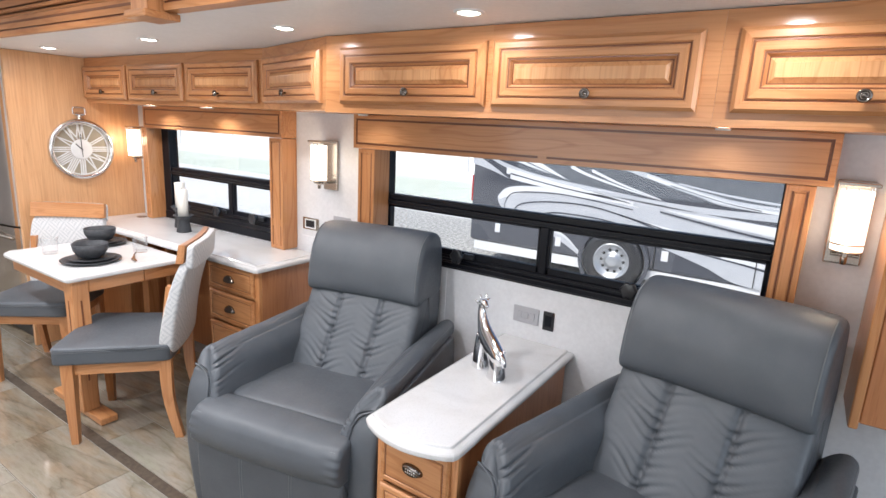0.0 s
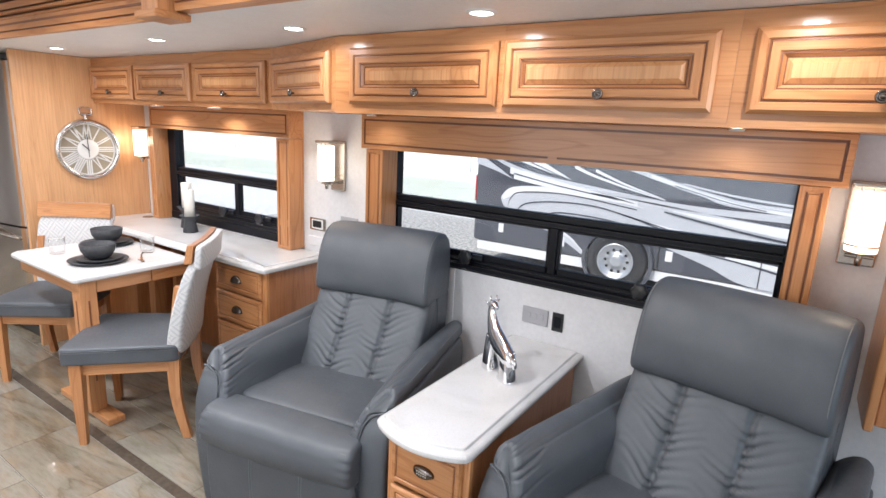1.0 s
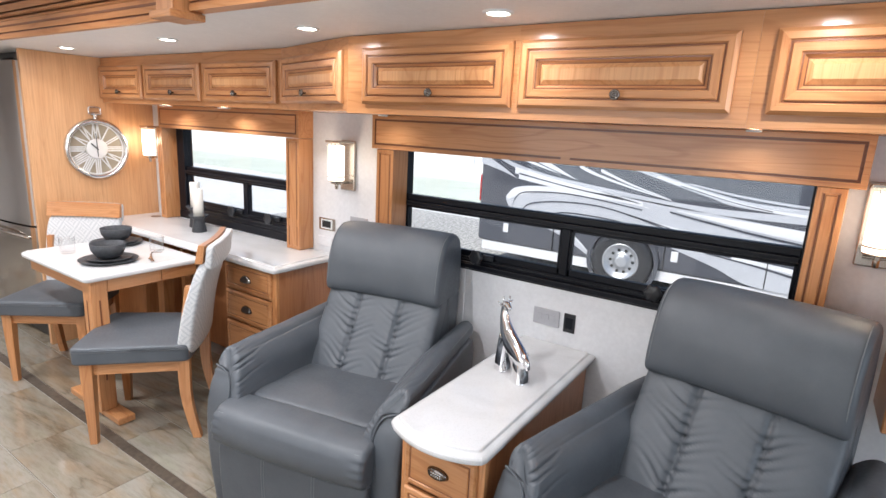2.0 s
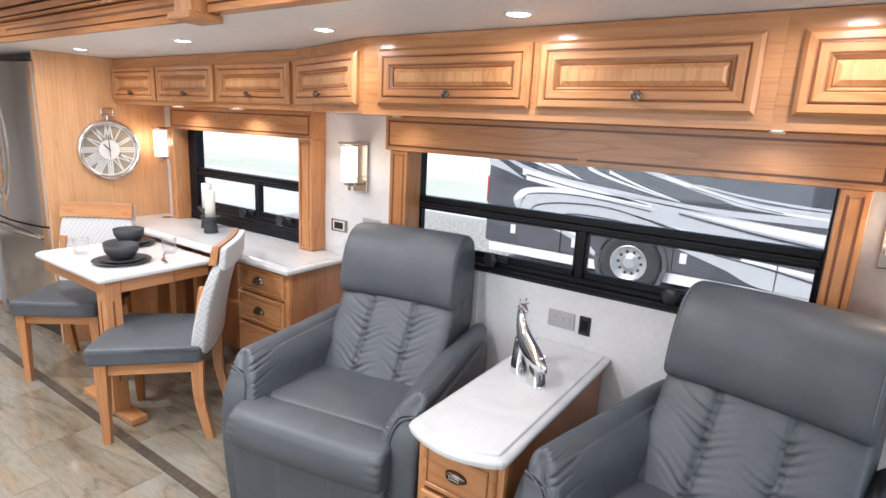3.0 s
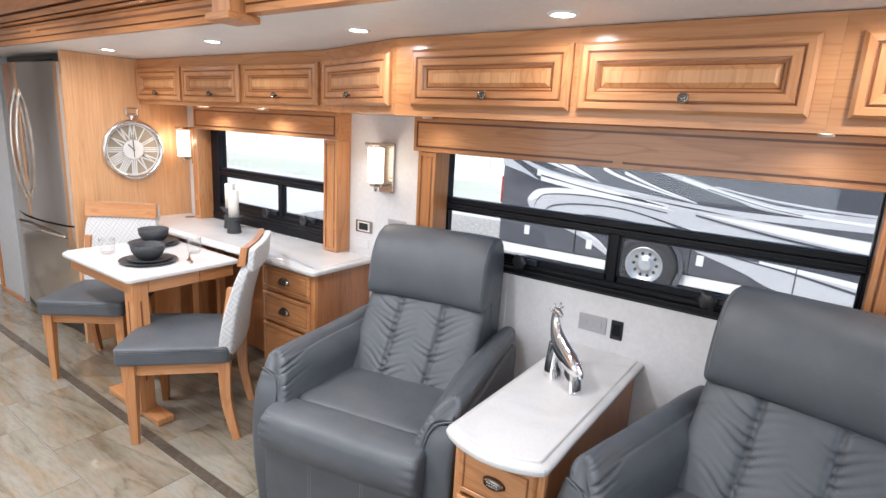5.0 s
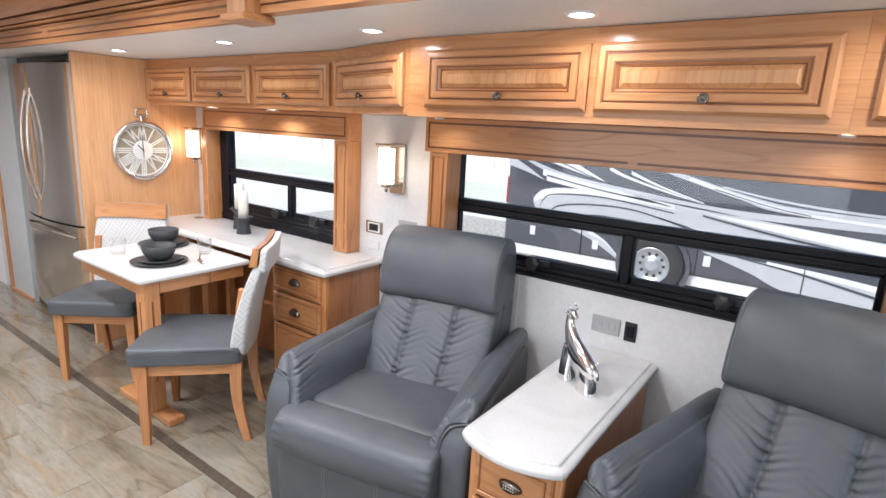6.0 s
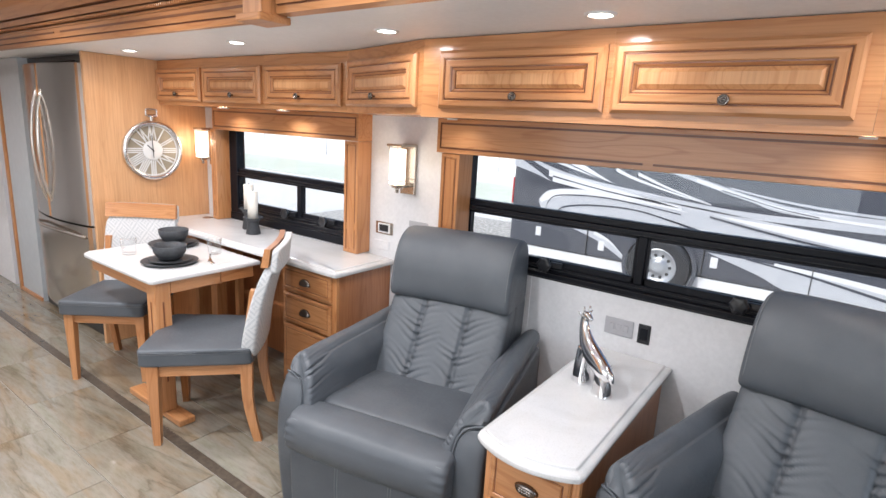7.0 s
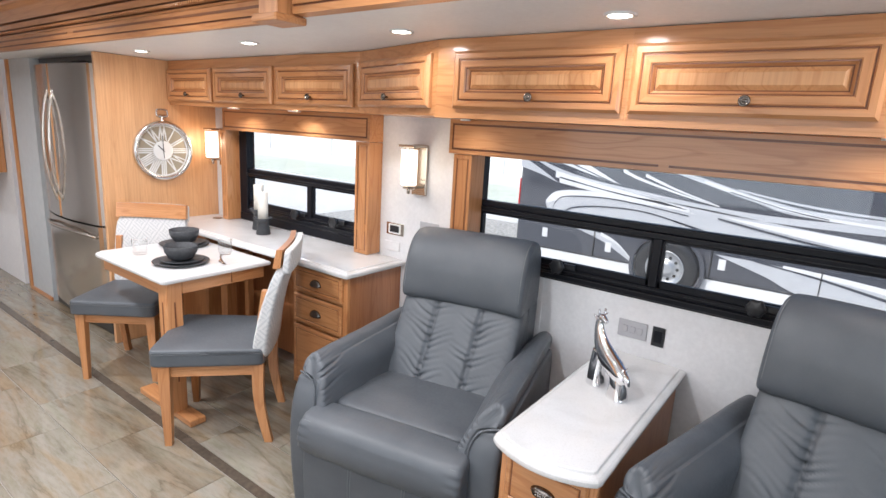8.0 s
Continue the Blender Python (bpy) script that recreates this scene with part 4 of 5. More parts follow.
def arm_pad(s):
    """The stuffed pad: over the top of the arm, down its inner face and, drawn narrow, down the front."""
    outer = smooth_path([(0.408, 0.592), (0.410, 0.618), (0.402, 0.640), (0.380, 0.652), (0.350, 0.643), (0.316, 0.606), (0.288, 0.556), (0.268, 0.498), (0.260, 0.440), (0.268, 0.360), (0.286, 0.290)], 15)
    back = smooth_path([(0.310, 0.290), (0.306, 0.40), (0.310, 0.50), (0.330, 0.562), (0.360, 0.578), (0.394, 0.582)], 4)
    loop = outer + back
    nor = outward(loop)
    arc = [0.0]
    for a, b in zip(loop, loop[1:]):
        arc.append(arc[-1] + math.hypot(b[0] - a[0], b[1] - a[1]))
    n = len(outer)
    round_r = [0.012 if i >= n else 0.014 + 0.008 * max(0.0, min(1.0, (p[1] - 0.48) / 0.12)) for i, p in enumerate(loop)]
    steps = [("back", 1 - i / 6) for i in range(6)] + [("run", i / 56) for i in range(57)] + [("front", i / 8) for i in range(1, 9)]
    rings = []
    for kind, t in steps:
        ring = []
        for i, ((x, z), q) in enumerate(zip(loop, nor)):
            r = round_r[i]
            yf = arm_front(z) + r + 0.004
            run = t ** 0.62 if kind == "run" else 1.0
            if kind == "back":
                a = math.pi / 2 * t
                y, inset = 0.815 + 0.024 * math.sin(a), 0.024 * (1 - math.cos(a))
            elif kind == "run":
                y, inset = 0.815 + (yf - 0.815) * run, 0.0
            else:
                a = math.pi / 2 * t
                y, inset = yf - r * math.sin(a), r * (1 - math.cos(a))
            lift = 0.014 * (y - 0.1) / 0.7
            push = 0.0
            if i < n:
                d = max(0.0, y - yf)
                u = arc[i]
                corner = math.exp(-((z - 0.585) / 0.055) ** 2) * (1.0 if x < 0.345 else 0.0)
                tail = max(0.0, min(1.0, (0.60 - z) / 0.06))
                amp = 0.015 * max(corner, 0.8 * tail) + 0.004
                deep = min(1.0, max(0.0, 0.5 + 1.3 * noise.noise(Vector((u * 38 + d * 10, s * 2.0, 1.5)))))
                ph = u * 142 + d * 22 + 2.0 * noise.noise(Vector((u * 20, s * 4.0, d * 9)))
                push = -amp * math.exp(-d / (0.028 + 0.05 * deep)) * (1 - abs(math.sin(ph))) ** 2.0 * deep
                push += 0.0045 * noise.noise(Vector((x * 13 * s, y * 8, z * 9)))
                push += 0.020 * math.exp(-((z - 0.575) / 0.055) ** 2) * (1.0 if x < 0.33 else 0.0) * math.sin(math.pi * min(1.0, max(0.0, (y - 0.06) / 0.75)))
            p = Vector((x, z)) + q * (push - inset)
            ring.append((s * (p.x - 0.034 * max(0.0, (y - 0.1) / 0.7)), y, p.y + lift))
        rings.append(ring)
    return loft(B(), rings)


def recliner(m, label):
    """Faces -y; the origin is on the floor under the middle of the front edge."""
    r = thing("recliner", label, "recliner", m, group="leather recliners")
    dark = plain("dark_thread", (0.05, 0.05, 0.055), 0.7)

    def head_shape(f, co):
        puff = 0.010 * (1 - f * f) * max(0.0, 1 - abs(co.z - 0.92) / 0.15)
        n = 0.003 * noise.noise(Vector((co.x * 8, co.y * 5, co.z * 8)))
        return Vector((co.x * (1.0 + 0.012 * max(0.0, (0.95 - co.z) / 0.15)), co.y + (n - puff if co.y < 0.72 else 0.0), co.z - 0.008 * f ** 4))

    prof = [(0.655, 0.782), (0.622, 0.779), (0.604, 0.796), (0.601, 0.84), (0.612, 0.91), (0.636, 0.985), (0.674, 1.042), (0.73, 1.072), (0.80, 1.072), (0.852, 1.040), (0.876, 0.96), (0.872, 0.86), (0.855, 0.792), (0.76, 0.78)]
    hd = part("headrest", bolster(B(), prof, 0.280, 0.022, 30, head_shape), LEATHER, r, "smooth padded grey leather headrest", smooth=True)
    for s in (-1, 1):
        pts = smooth_path([(s * 0.2695, 0.607, 0.79), (s * 0.2665, 0.602, 0.84), (s * 0.2655, 0.613, 0.91), (s * 0.2655, 0.637, 0.985), (s * 0.265, 0.675, 1.040), (s * 0.264, 0.73, 1.067)], 5)
        part("seam", tube(B(), pts, [0.0032] * len(pts), [0.0032] * len(pts), Vector((1, 0, 0)), 6), PIPING, hd, "stitched corner seam", smooth=True)

    def back_shape(u, v, w, co):
        x, z = co.x, co.z
        y = co.y + 0.60 * z
        if v < 0.3:
            seam = 0.103
            d = abs(abs(x) - seam)
            y -= 0.013 * (1 - math.exp(-(d / 0.010) ** 2)) + 0.016 * (1 - u * u)
            y -= 0.027 * pleat(d, z, 124, 0.032, (1 if x > 0 else -1) * (1 if abs(x) > seam else 2))
            edge = 0.283 - abs(x)
            y -= 0.008 * pleat(edge, z, 90, 0.02, 5 if x > 0 else 6)
            y -= 0.003 * noise.noise(Vector((x * 9, 0, z * 9)))
        return Vector((x, y, z))

    back = part("back_cushion", cushion(B(), (0, 0.646, 0.61), (0.562, 0.20, 0.44), 11, 96, back_shape), LEATHER, r, "grey leather back with gathered seams", smooth=True)
    for s in (-1, 1):
        pts = [(s * 0.103, 0.546 + 0.6 * (z - 0.61), z) for z in [0.45 + 0.34 * i / 16 for i in range(17)]]
        part("seam", tube(B(), pts, [0.0025] * 17, [0.004] * 17, Vector((1, 0, 0)), 5), dark, back, "dark gathered seam")
        pts = [(s * 0.268, 0.5465 + 0.6 * (z - 0.61), z) for z in [0.54 + 0.25 * i / 12 for i in range(13)]]
        part("side_seam", tube(B(), pts, [0.003] * 13, [0.003] * 13, Vector((1, 0, 0)), 5), PIPING, back, "pale stitched side seam")
    shell = [(0.56, 0.30), (0.60, 0.55), (0.70, 0.76), (0.72, 0.80), (0.84, 0.80), (0.866, 0.76), (0.85, 0.55), (0.82, 0.20), (0.80, 0.12), (0.60, 0.12)]
    part("back_shell", bolster(B(), shell, 0.282, 0.02, 8), LEATHER, r, smooth=True)

    def seat_shape(u, v, w, co):
        z = co.z
        if w > 0:
            z += 0.012 * (1 - u * u) * (1 - v * v) + 0.004 * noise.noise(Vector((co.x * 8, co.y * 10, 1)))
        return Vector((co.x, co.y, z - 0.010 * v))

    part("seat_cushion", cushion(B(), (0, 0.285, 0.415), (0.565, 0.395, 0.142), 9, 24, seat_shape), LEATHER, r, "grey leather seat cushion", smooth=True)

    def foot_shape(f, co):
        y, z = co.y, co.z
        z += 0.010 * (1 - f * f) * (z > 0.44)
        y -= 0.012 * (1 - f * f) * (y < 0.02)
        end = max(0.0, (abs(f) - 0.80) / 0.20)
        y += 0.004 * end * math.sin(co.z * 210 + co.y * 60) + 0.003 * noise.noise(Vector((co.x * 8, co.y * 18, co.z * 9)))
        return Vector((co.x, y, z))

    prof = [(0.092, 0.44), (0.088, 0.480), (0.052, 0.489), (0.002, 0.486), (-0.040, 0.468), (-0.061, 0.434), (-0.065, 0.388), (-0.050, 0.349), (-0.020, 0.336), (0.06, 0.336), (0.092, 0.35)]
    ft = part("footrest_pad", bolster(B(), prof, 0.324, 0.020, 36, foot_shape), LEATHER, r, "puffed grey leather footrest pad", smooth=True)
    pts = [(x, -0.0395 - 0.012 * (1 - (x / 0.318) ** 2), 0.467 + 0.008 * (1 - (x / 0.318) ** 2)) for x in [-0.300 + 0.60 * i / 24 for i in range(25)]]
    part("topstitch", tube(B(), pts, [0.0024] * 25, [0.0024] * 25, Vector((0, 0, 1)), 5), PIPING, ft, "pale topstitch line")
    prof = [(-0.015, 0.345), (-0.029, 0.33), (-0.033, 0.26), (-0.028, 0.14), (-0.016, 0.05), (0.02, 0.035), (0.10, 0.035), (0.12, 0.06), (0.12, 0.33), (0.10, 0.345)]
    fp = part("front_panel", bolster(B(), prof, 0.320, 0.014, 12), LEATHER, r, "flat grey leather front panel", smooth=True)
    for x in (-0.115, -0.104, 0.104, 0.115):
        part("topstitch", tube(B(), [(x, -0.018, 0.06), (x, -0.0290, 0.14), (x, -0.0340, 0.26), (x, -0.0300, 0.33)], [0.0024] * 4, [0.0024] * 4, Vector((1, 0, 0)), 5), PIPING, fp)
    part("base", box(B(), -0.29, 0.29, 0.06, 0.72, 0.0, 0.06, 0.005), BLACKP, r)
    for s in (-1, 1):
        prof = [(0.034, 0.012), (0.016, 0.16), (0.006, 0.30), (0.008, 0.40), (0.020, 0.48), (0.048, 0.548), (0.10, 0.582), (0.40, 0.590), (0.72, 0.597), (0.815, 0.585), (0.832, 0.45), (0.82, 0.012)]
        prof = smooth_path(prof + [prof[0]], 5)[:-1]
        cy, cz = 0.43, 0.33
        rings = []
        for x, k in ((0.300, 0.96), (0.304, 0.985), (0.312, 0.997), (0.335, 1.002), (0.37, 1.002), (0.395, 1.0), (0.408, 0.992), (0.415, 0.98), (0.418, 0.962)):
            rings.append([(s * (x - 0.034 * max(0.0, (y - 0.1) / 0.7)), cy + (y - cy) * k, max(0.01, cz + (z - cz) * k)) for y, z in prof])
        arm = part("arm_panel", loft(B(), rings), LEATHER, r, "rounded grey leather arm side", smooth=True)
        part("arm_pad", arm_pad(s), LEATHER, arm, "stuffed arm pad gathered at the front", smooth=True)
        pts = smooth_path([(s * x, arm_front(z) + 0.001, z) for x, z in ((0.404, 0.590), (0.372, 0.583), (0.340, 0.568), (0.318, 0.535), (0.309, 0.48), (0.307, 0.42), (0.307, 0.35))], 5)
        part("front_welt", tube(B(), pts, [0.008] * len(pts), [0.008] * len(pts), Vector((1, 0, 0)), 8), LEATHER, arm, "leather welt round the gathered front", smooth=True)
        pts = [(s * (0.4045 - 0.034 * (y - 0.1) / 0.7), y, 0.6345 + 0.014 * (y - 0.1) / 0.7) for y in [0.14 + 0.66 * i / 20 for i in range(21)]]
        part("topstitch", tube(B(), pts, [0.0026] * 21, [0.0026] * 21, Vector((1, 0, 0)), 5), PIPING, arm)
    return r


recliner_one = recliner(pose(-1.214, 1.139, 0, 0, 0, 11.5), "grey leather recliner between drawer cabinet and end table")
tagged(copy_thing(recliner_one, pose(-0.050, 1.108, 0, 0, 0, -11.5)), "grey leather recliner beside the end table")


# ---------------------------------------------------------------- end table


def end_table():
    t = thing("end_table", "narrow maple end table with a bowed white quartz top", "end table")
    n = 14
    x0, x1 = -0.800, -0.462
    out = [(x0 + (x1 - x0) * i / n, 1.172 - 0.052 * (1 - (2 * i / n - 1) ** 2)) for i in range(n + 1)]
    out[0], out[-1] = (x0 + 0.006, 1.172), (x1 - 0.006, 1.172)
    out = [(x0, 1.192)] + out + [(x1, 1.192)]
    out += [(x1, WALL - 0.002), (x0, WALL - 0.002)]
    part("top", edge_top(B(), out, 0.613, 0.652), QUARTZ, t, "white quartz top with a bowed front")
    xa, xb, yf = -0.79, -0.485, 1.245
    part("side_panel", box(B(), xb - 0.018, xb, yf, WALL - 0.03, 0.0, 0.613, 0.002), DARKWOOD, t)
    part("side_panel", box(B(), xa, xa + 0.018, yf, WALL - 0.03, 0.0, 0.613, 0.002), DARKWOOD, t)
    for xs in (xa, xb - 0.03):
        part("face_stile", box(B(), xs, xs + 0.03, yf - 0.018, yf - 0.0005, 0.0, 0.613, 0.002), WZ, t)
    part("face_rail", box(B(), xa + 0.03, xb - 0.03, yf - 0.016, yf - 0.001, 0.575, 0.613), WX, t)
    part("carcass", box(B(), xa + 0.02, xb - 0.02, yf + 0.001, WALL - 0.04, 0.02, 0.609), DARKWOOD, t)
    for z0, z1 in ((0.412, 0.580), (0.21, 0.397), (0.03, 0.195)):
        d = drawer_front(xa + 0.022, xb - 0.022, z0, z1, yf - 0.018, t)
        p = part("pull", cyl(B(), (-0.6375, yf - 0.034, (z0 + z1) / 2), (-0.6375, yf - 0.046, (z0 + z1) / 2), 0.04, 0.03, 24), PEWTER, d, "oval beaded pewter pull", smooth=True)
        p.data.transform(Matrix.Translation((0, 0, (z0 + z1) / 2)) @ Matrix.Diagonal((1, 1, 0.52, 1)) @ Matrix.Translation((0, 0, -(z0 + z1) / 2)))
        bm = B()
        for i in range(5):
            for j in (-1, 1):
                bmesh.ops.create_uvsphere(bm, u_segments=8, v_segments=6, radius=0.0035, matrix=Matrix.Translation((-0.6375 - 0.016 + i * 0.008, yf - 0.046, (z0 + z1) / 2 + j * 0.005)))
        part("beading", bm, CHROME, p)


end_table()


def giraffe():
    """A chrome figurine: an arched body on two broad feet, a tall neck with a horned head and a small calf's head at the low end."""
    bm = B()
    side = Vector((0.49, 0.87, 0.0))
    d = Vector((0.87, -0.49, 0.0))
    o = Vector((-0.700, 1.700, 0.652))

    def limb(rows, power=2.4):
        rows = smooth_path(rows, 5)
        tube(bm, [o + d * a + Vector((0, 0, z)) for a, z, w, h in rows], [w for *_, w, h in rows], [h for *_, h in rows], side, 18, power)

    limb([(0.150, 0.060, 0.030, 0.030), (0.138, 0.078, 0.046, 0.060), (0.106, 0.098, 0.050, 0.072), (0.068, 0.118, 0.050, 0.078), (0.034, 0.146, 0.044, 0.070), (0.012, 0.182, 0.034, 0.050), (0.002, 0.214, 0.028, 0.036), (0.002, 0.238, 0.025, 0.028), (0.010, 0.252, 0.026, 0.026), (0.036, 0.240, 0.014, 0.015)])
    limb([(0.018, 0.0, 0.058, 0.064), (0.018, 0.006, 0.060, 0.066), (0.016, 0.04, 0.054, 0.056), (0.016, 0.08, 0.048, 0.052), (0.020, 0.135, 0.040, 0.050)], 3.2)
    limb([(0.128, 0.0, 0.058, 0.070), (0.128, 0.006, 0.060, 0.072), (0.128, 0.03, 0.054, 0.062), (0.124, 0.06, 0.046, 0.056), (0.116, 0.095, 0.036, 0.050)], 3.2)
    limb([(0.140, 0.088, 0.016, 0.016), (0.152, 0.092, 0.024, 0.024), (0.164, 0.082, 0.022, 0.022), (0.172, 0.062, 0.014, 0.013)])
    for a, z, k in ((0.006, 0.252, 1.0), (0.148, 0.098, 0.7)):
        for s in (-1, 1):
            p = o + d * a + side * 0.009 * s * k + Vector((0, 0, z))
            cyl(bm, p, p + side * 0.005 * s + Vector((0, 0, 0.030 * k)), 0.0045 * k, 0.003 * k, 8)
            q = o + d * (a - 0.006) + side * 0.012 * s * k + Vector((0, 0, z - 0.004))
            cyl(bm, q, q + side * 0.020 * s * k + Vector((0, 0, 0.016 * k)), 0.007 * k, 0.001, 8)
    tagged(linked("figurine", bm, CHROME, True), "polished chrome giraffe figurine on the end table", "figurine")


giraffe()

# ---------------------------------------------------------------- on the table and counter


def place_setting(x, y, z, label):
    p = tagged(linked("dinner_plate", turned(B(), [(0.001, 0.002), (0.075, 0.0), (0.10, 0.004), (0.135, 0.012), (0.138, 0.014), (0.134, 0.015), (0.10, 0.008), (0.001, 0.007)], (x, y, z), 40), CLAY, True), "charcoal stoneware dinner plate on the table", "plate", "place settings")
    tagged(linked("side_plate", turned(B(), [(0.001, 0.0), (0.06, 0.0), (0.085, 0.006), (0.108, 0.014), (0.104, 0.0155), (0.08, 0.009), (0.001, 0.006)], (x + 0.005, y + 0.004, z + 0.0085), 40), CLAY, True), "charcoal stoneware side plate stacked on a dinner plate", "plate", "place settings")
    tagged(linked("bowl", turned(B(), [(0.001, 0.0), (0.035, 0.0), (0.06, 0.014), (0.078, 0.045), (0.083, 0.078), (0.080, 0.079), (0.074, 0.047), (0.055, 0.018), (0.001, 0.009)], (x + 0.002, y, z + 0.016), 40), CLAY, True), label, "bowl", "place settings")


place_setting(-2.80, 1.285, 0.7575, "charcoal stoneware bowl on stacked plates")
place_setting(-3.17, 1.50, 0.7575, "charcoal stoneware bowl on stacked plates near the counter")


def tumbler(x, y):
    tagged(linked("tumbler", turned(B(), [(0.001, 0.0), (0.032, 0.0), (0.036, 0.004), (0.039, 0.088), (0.0375, 0.089), (0.034, 0.012), (0.001, 0.010)], (x, y, 0.7575), 28), GLASS, True), "clear glass tumbler on the dinette table", "glass", "tumblers")


tumbler(-3.10, 1.215)
tumbler(-2.83, 1.555)


def fork(x, y, rz):
    bm = B()
    tube(bm, [(-0.09, 0, 0.004), (-0.03, 0, 0.007), (0.03, 0, 0.006), (0.055, 0, 0.003), (0.09, 0, 0.006)], [0.010, 0.006, 0.007, 0.020, 0.016], [0.002] * 5, Vector((0, 1, 0)), 8)
    bm.transform(pose(x, y, 0.7575, 0, 0, rz))
    tagged(linked("fork", bm, CHROME, True), "steel fork lying beside the plates", "cutlery", "cutlery")


fork(-2.70, 1.455, -25)
fork(-2.745, 1.475, -32)


def candle_holder(x, y, h, ch, label):
    c = thing("candle_holder", label, "candle holder", group="candle holders")
    z = 0.811
    body = turned(B(), [(0.001, 0.0), (0.043, 0.0), (0.044, 0.004), (0.033, h * 0.66), (0.034, h * 0.74), (0.060, h), (0.056, h), (0.034, h * 0.79), (0.001, h * 0.76)], (x, y, z), 32)
    part("holder", body, CLAY, c, "flared charcoal stoneware holder", smooth=True)
    k = part("candle", turned(B(), [(0.001, 0), (0.031, 0), (0.031, ch - 0.002), (0.028, ch), (0.012, ch - 0.001), (0.001, ch - 0.003)], (x, y, z + h * 0.77), 28), WAX, c, "ivory pillar candle", smooth=True)
    part("wick", cyl(B(), (x, y, z + h * 0.77 + ch - 0.004), (x + 0.001, y, z + h * 0.77 + ch + 0.008), 0.0012, seg=6), BLACKP, k)


candle_holder(-2.95, 1.89, 0.105, 0.185, "charcoal candle holder with a pillar candle on the counter")
candle_holder(-3.10, 1.965, 0.135, 0.185, "taller charcoal candle holder with a pillar candle")

# ---------------------------------------------------------------- clock


def clock():
    c = thing("wall_clock", "round silver pocket-watch wall clock on the maple panel", "clock", pose(LEFT, 1.70, 1.268, 90, 0, 90))
    # local x to the right, y up, z out of the wall
    part("case", turned(B(), [(0.166, 0.004), (0.166, 0.020), (0.172, 0.030), (0.182, 0.034), (0.192, 0.028), (0.197, 0.016), (0.194, 0.002)], (0, 0, 0), 56, False), SILVER, c, "polished silver rim", smooth=True)
    part("back_ring", turned(B(), [(0.160, 0.004), (0.160, 0.008), (0.170, 0.008), (0.170, 0.004)], (0, 0, 0), 48, False), WHITE, c)
    part("hub_disc", turned(B(), [(0.001, 0.006), (0.064, 0.006), (0.066, 0.010), (0.060, 0.012), (0.001, 0.012)], (0, 0, 0), 40), WHITE, c, smooth=True)
    part("dial", turned(B(), [(0.001, 0.003), (0.166, 0.003), (0.166, 0.0045), (0.001, 0.0045)], (0, 0, 0), 48), plain("grey_dial", (0.36, 0.31, 0.23), 0.4), c, "greyish open dial")
    strokes = {0: 4, 1: 1, 2: 2, 3: 3, 4: 3, 5: 2, 6: 3, 7: 4, 8: 5, 9: 3, 10: 2, 11: 3}
    for hnum, k in strokes.items():
        a = radians(90 - 30 * hnum)
        bm = B()
        for i in range(k):
            off = (i - (k - 1) / 2) * 0.0125
            tilt = 0.006 * (1 if i % 2 else -1) if hnum in (0, 4, 5, 10, 11) else 0.0
            m = Matrix.Rotation(a, 4, "Z")
            loft(bm, [[m @ Vector((rr, off + tt + e, zz)) for e, zz in ((-0.0038, 0.006), (0.0038, 0.006), (0.0038, 0.010), (-0.0038, 0.010))] for rr, tt in ((0.066, tilt), (0.160, -tilt))])
        part("numeral", bm, WHITE, c, "white Roman numeral")
    for ang, ln, w in ((135, 0.05, 0.006), (92, 0.10, 0.004), (-88, 0.05, 0.003)):
        m = Matrix.Rotation(radians(ang), 4, "Z")
        part("hand_pointer", box(B(), -0.008, ln, -w / 2, w / 2, 0.014, 0.016, 0.0, 1, m), BLACKP, c, "dark pointer")
    part("stem", cyl(B(), (0, 0.192, 0.016), (0, 0.225, 0.016), 0.012), SILVER, c)
    part("crown_knob", cyl(B(), (-0.026, 0.226, 0.016), (0.026, 0.226, 0.016), 0.011), SILVER, c)
    ring = [(0.034 * sx, 0.222 + yy, 0.016) for sx, yy in ((-1, 0.0), (-1.05, 0.03), (-0.8, 0.045), (0.8, 0.045), (1.05, 0.03), (1, 0.0))]
    part("bow", tube(B(), smooth_path(ring, 4), [0.010] * 21, [0.010] * 21, Vector((0, 0, 1)), 8), SILVER, c, smooth=True)


clock()

# ---------------------------------------------------------------- refrigerator


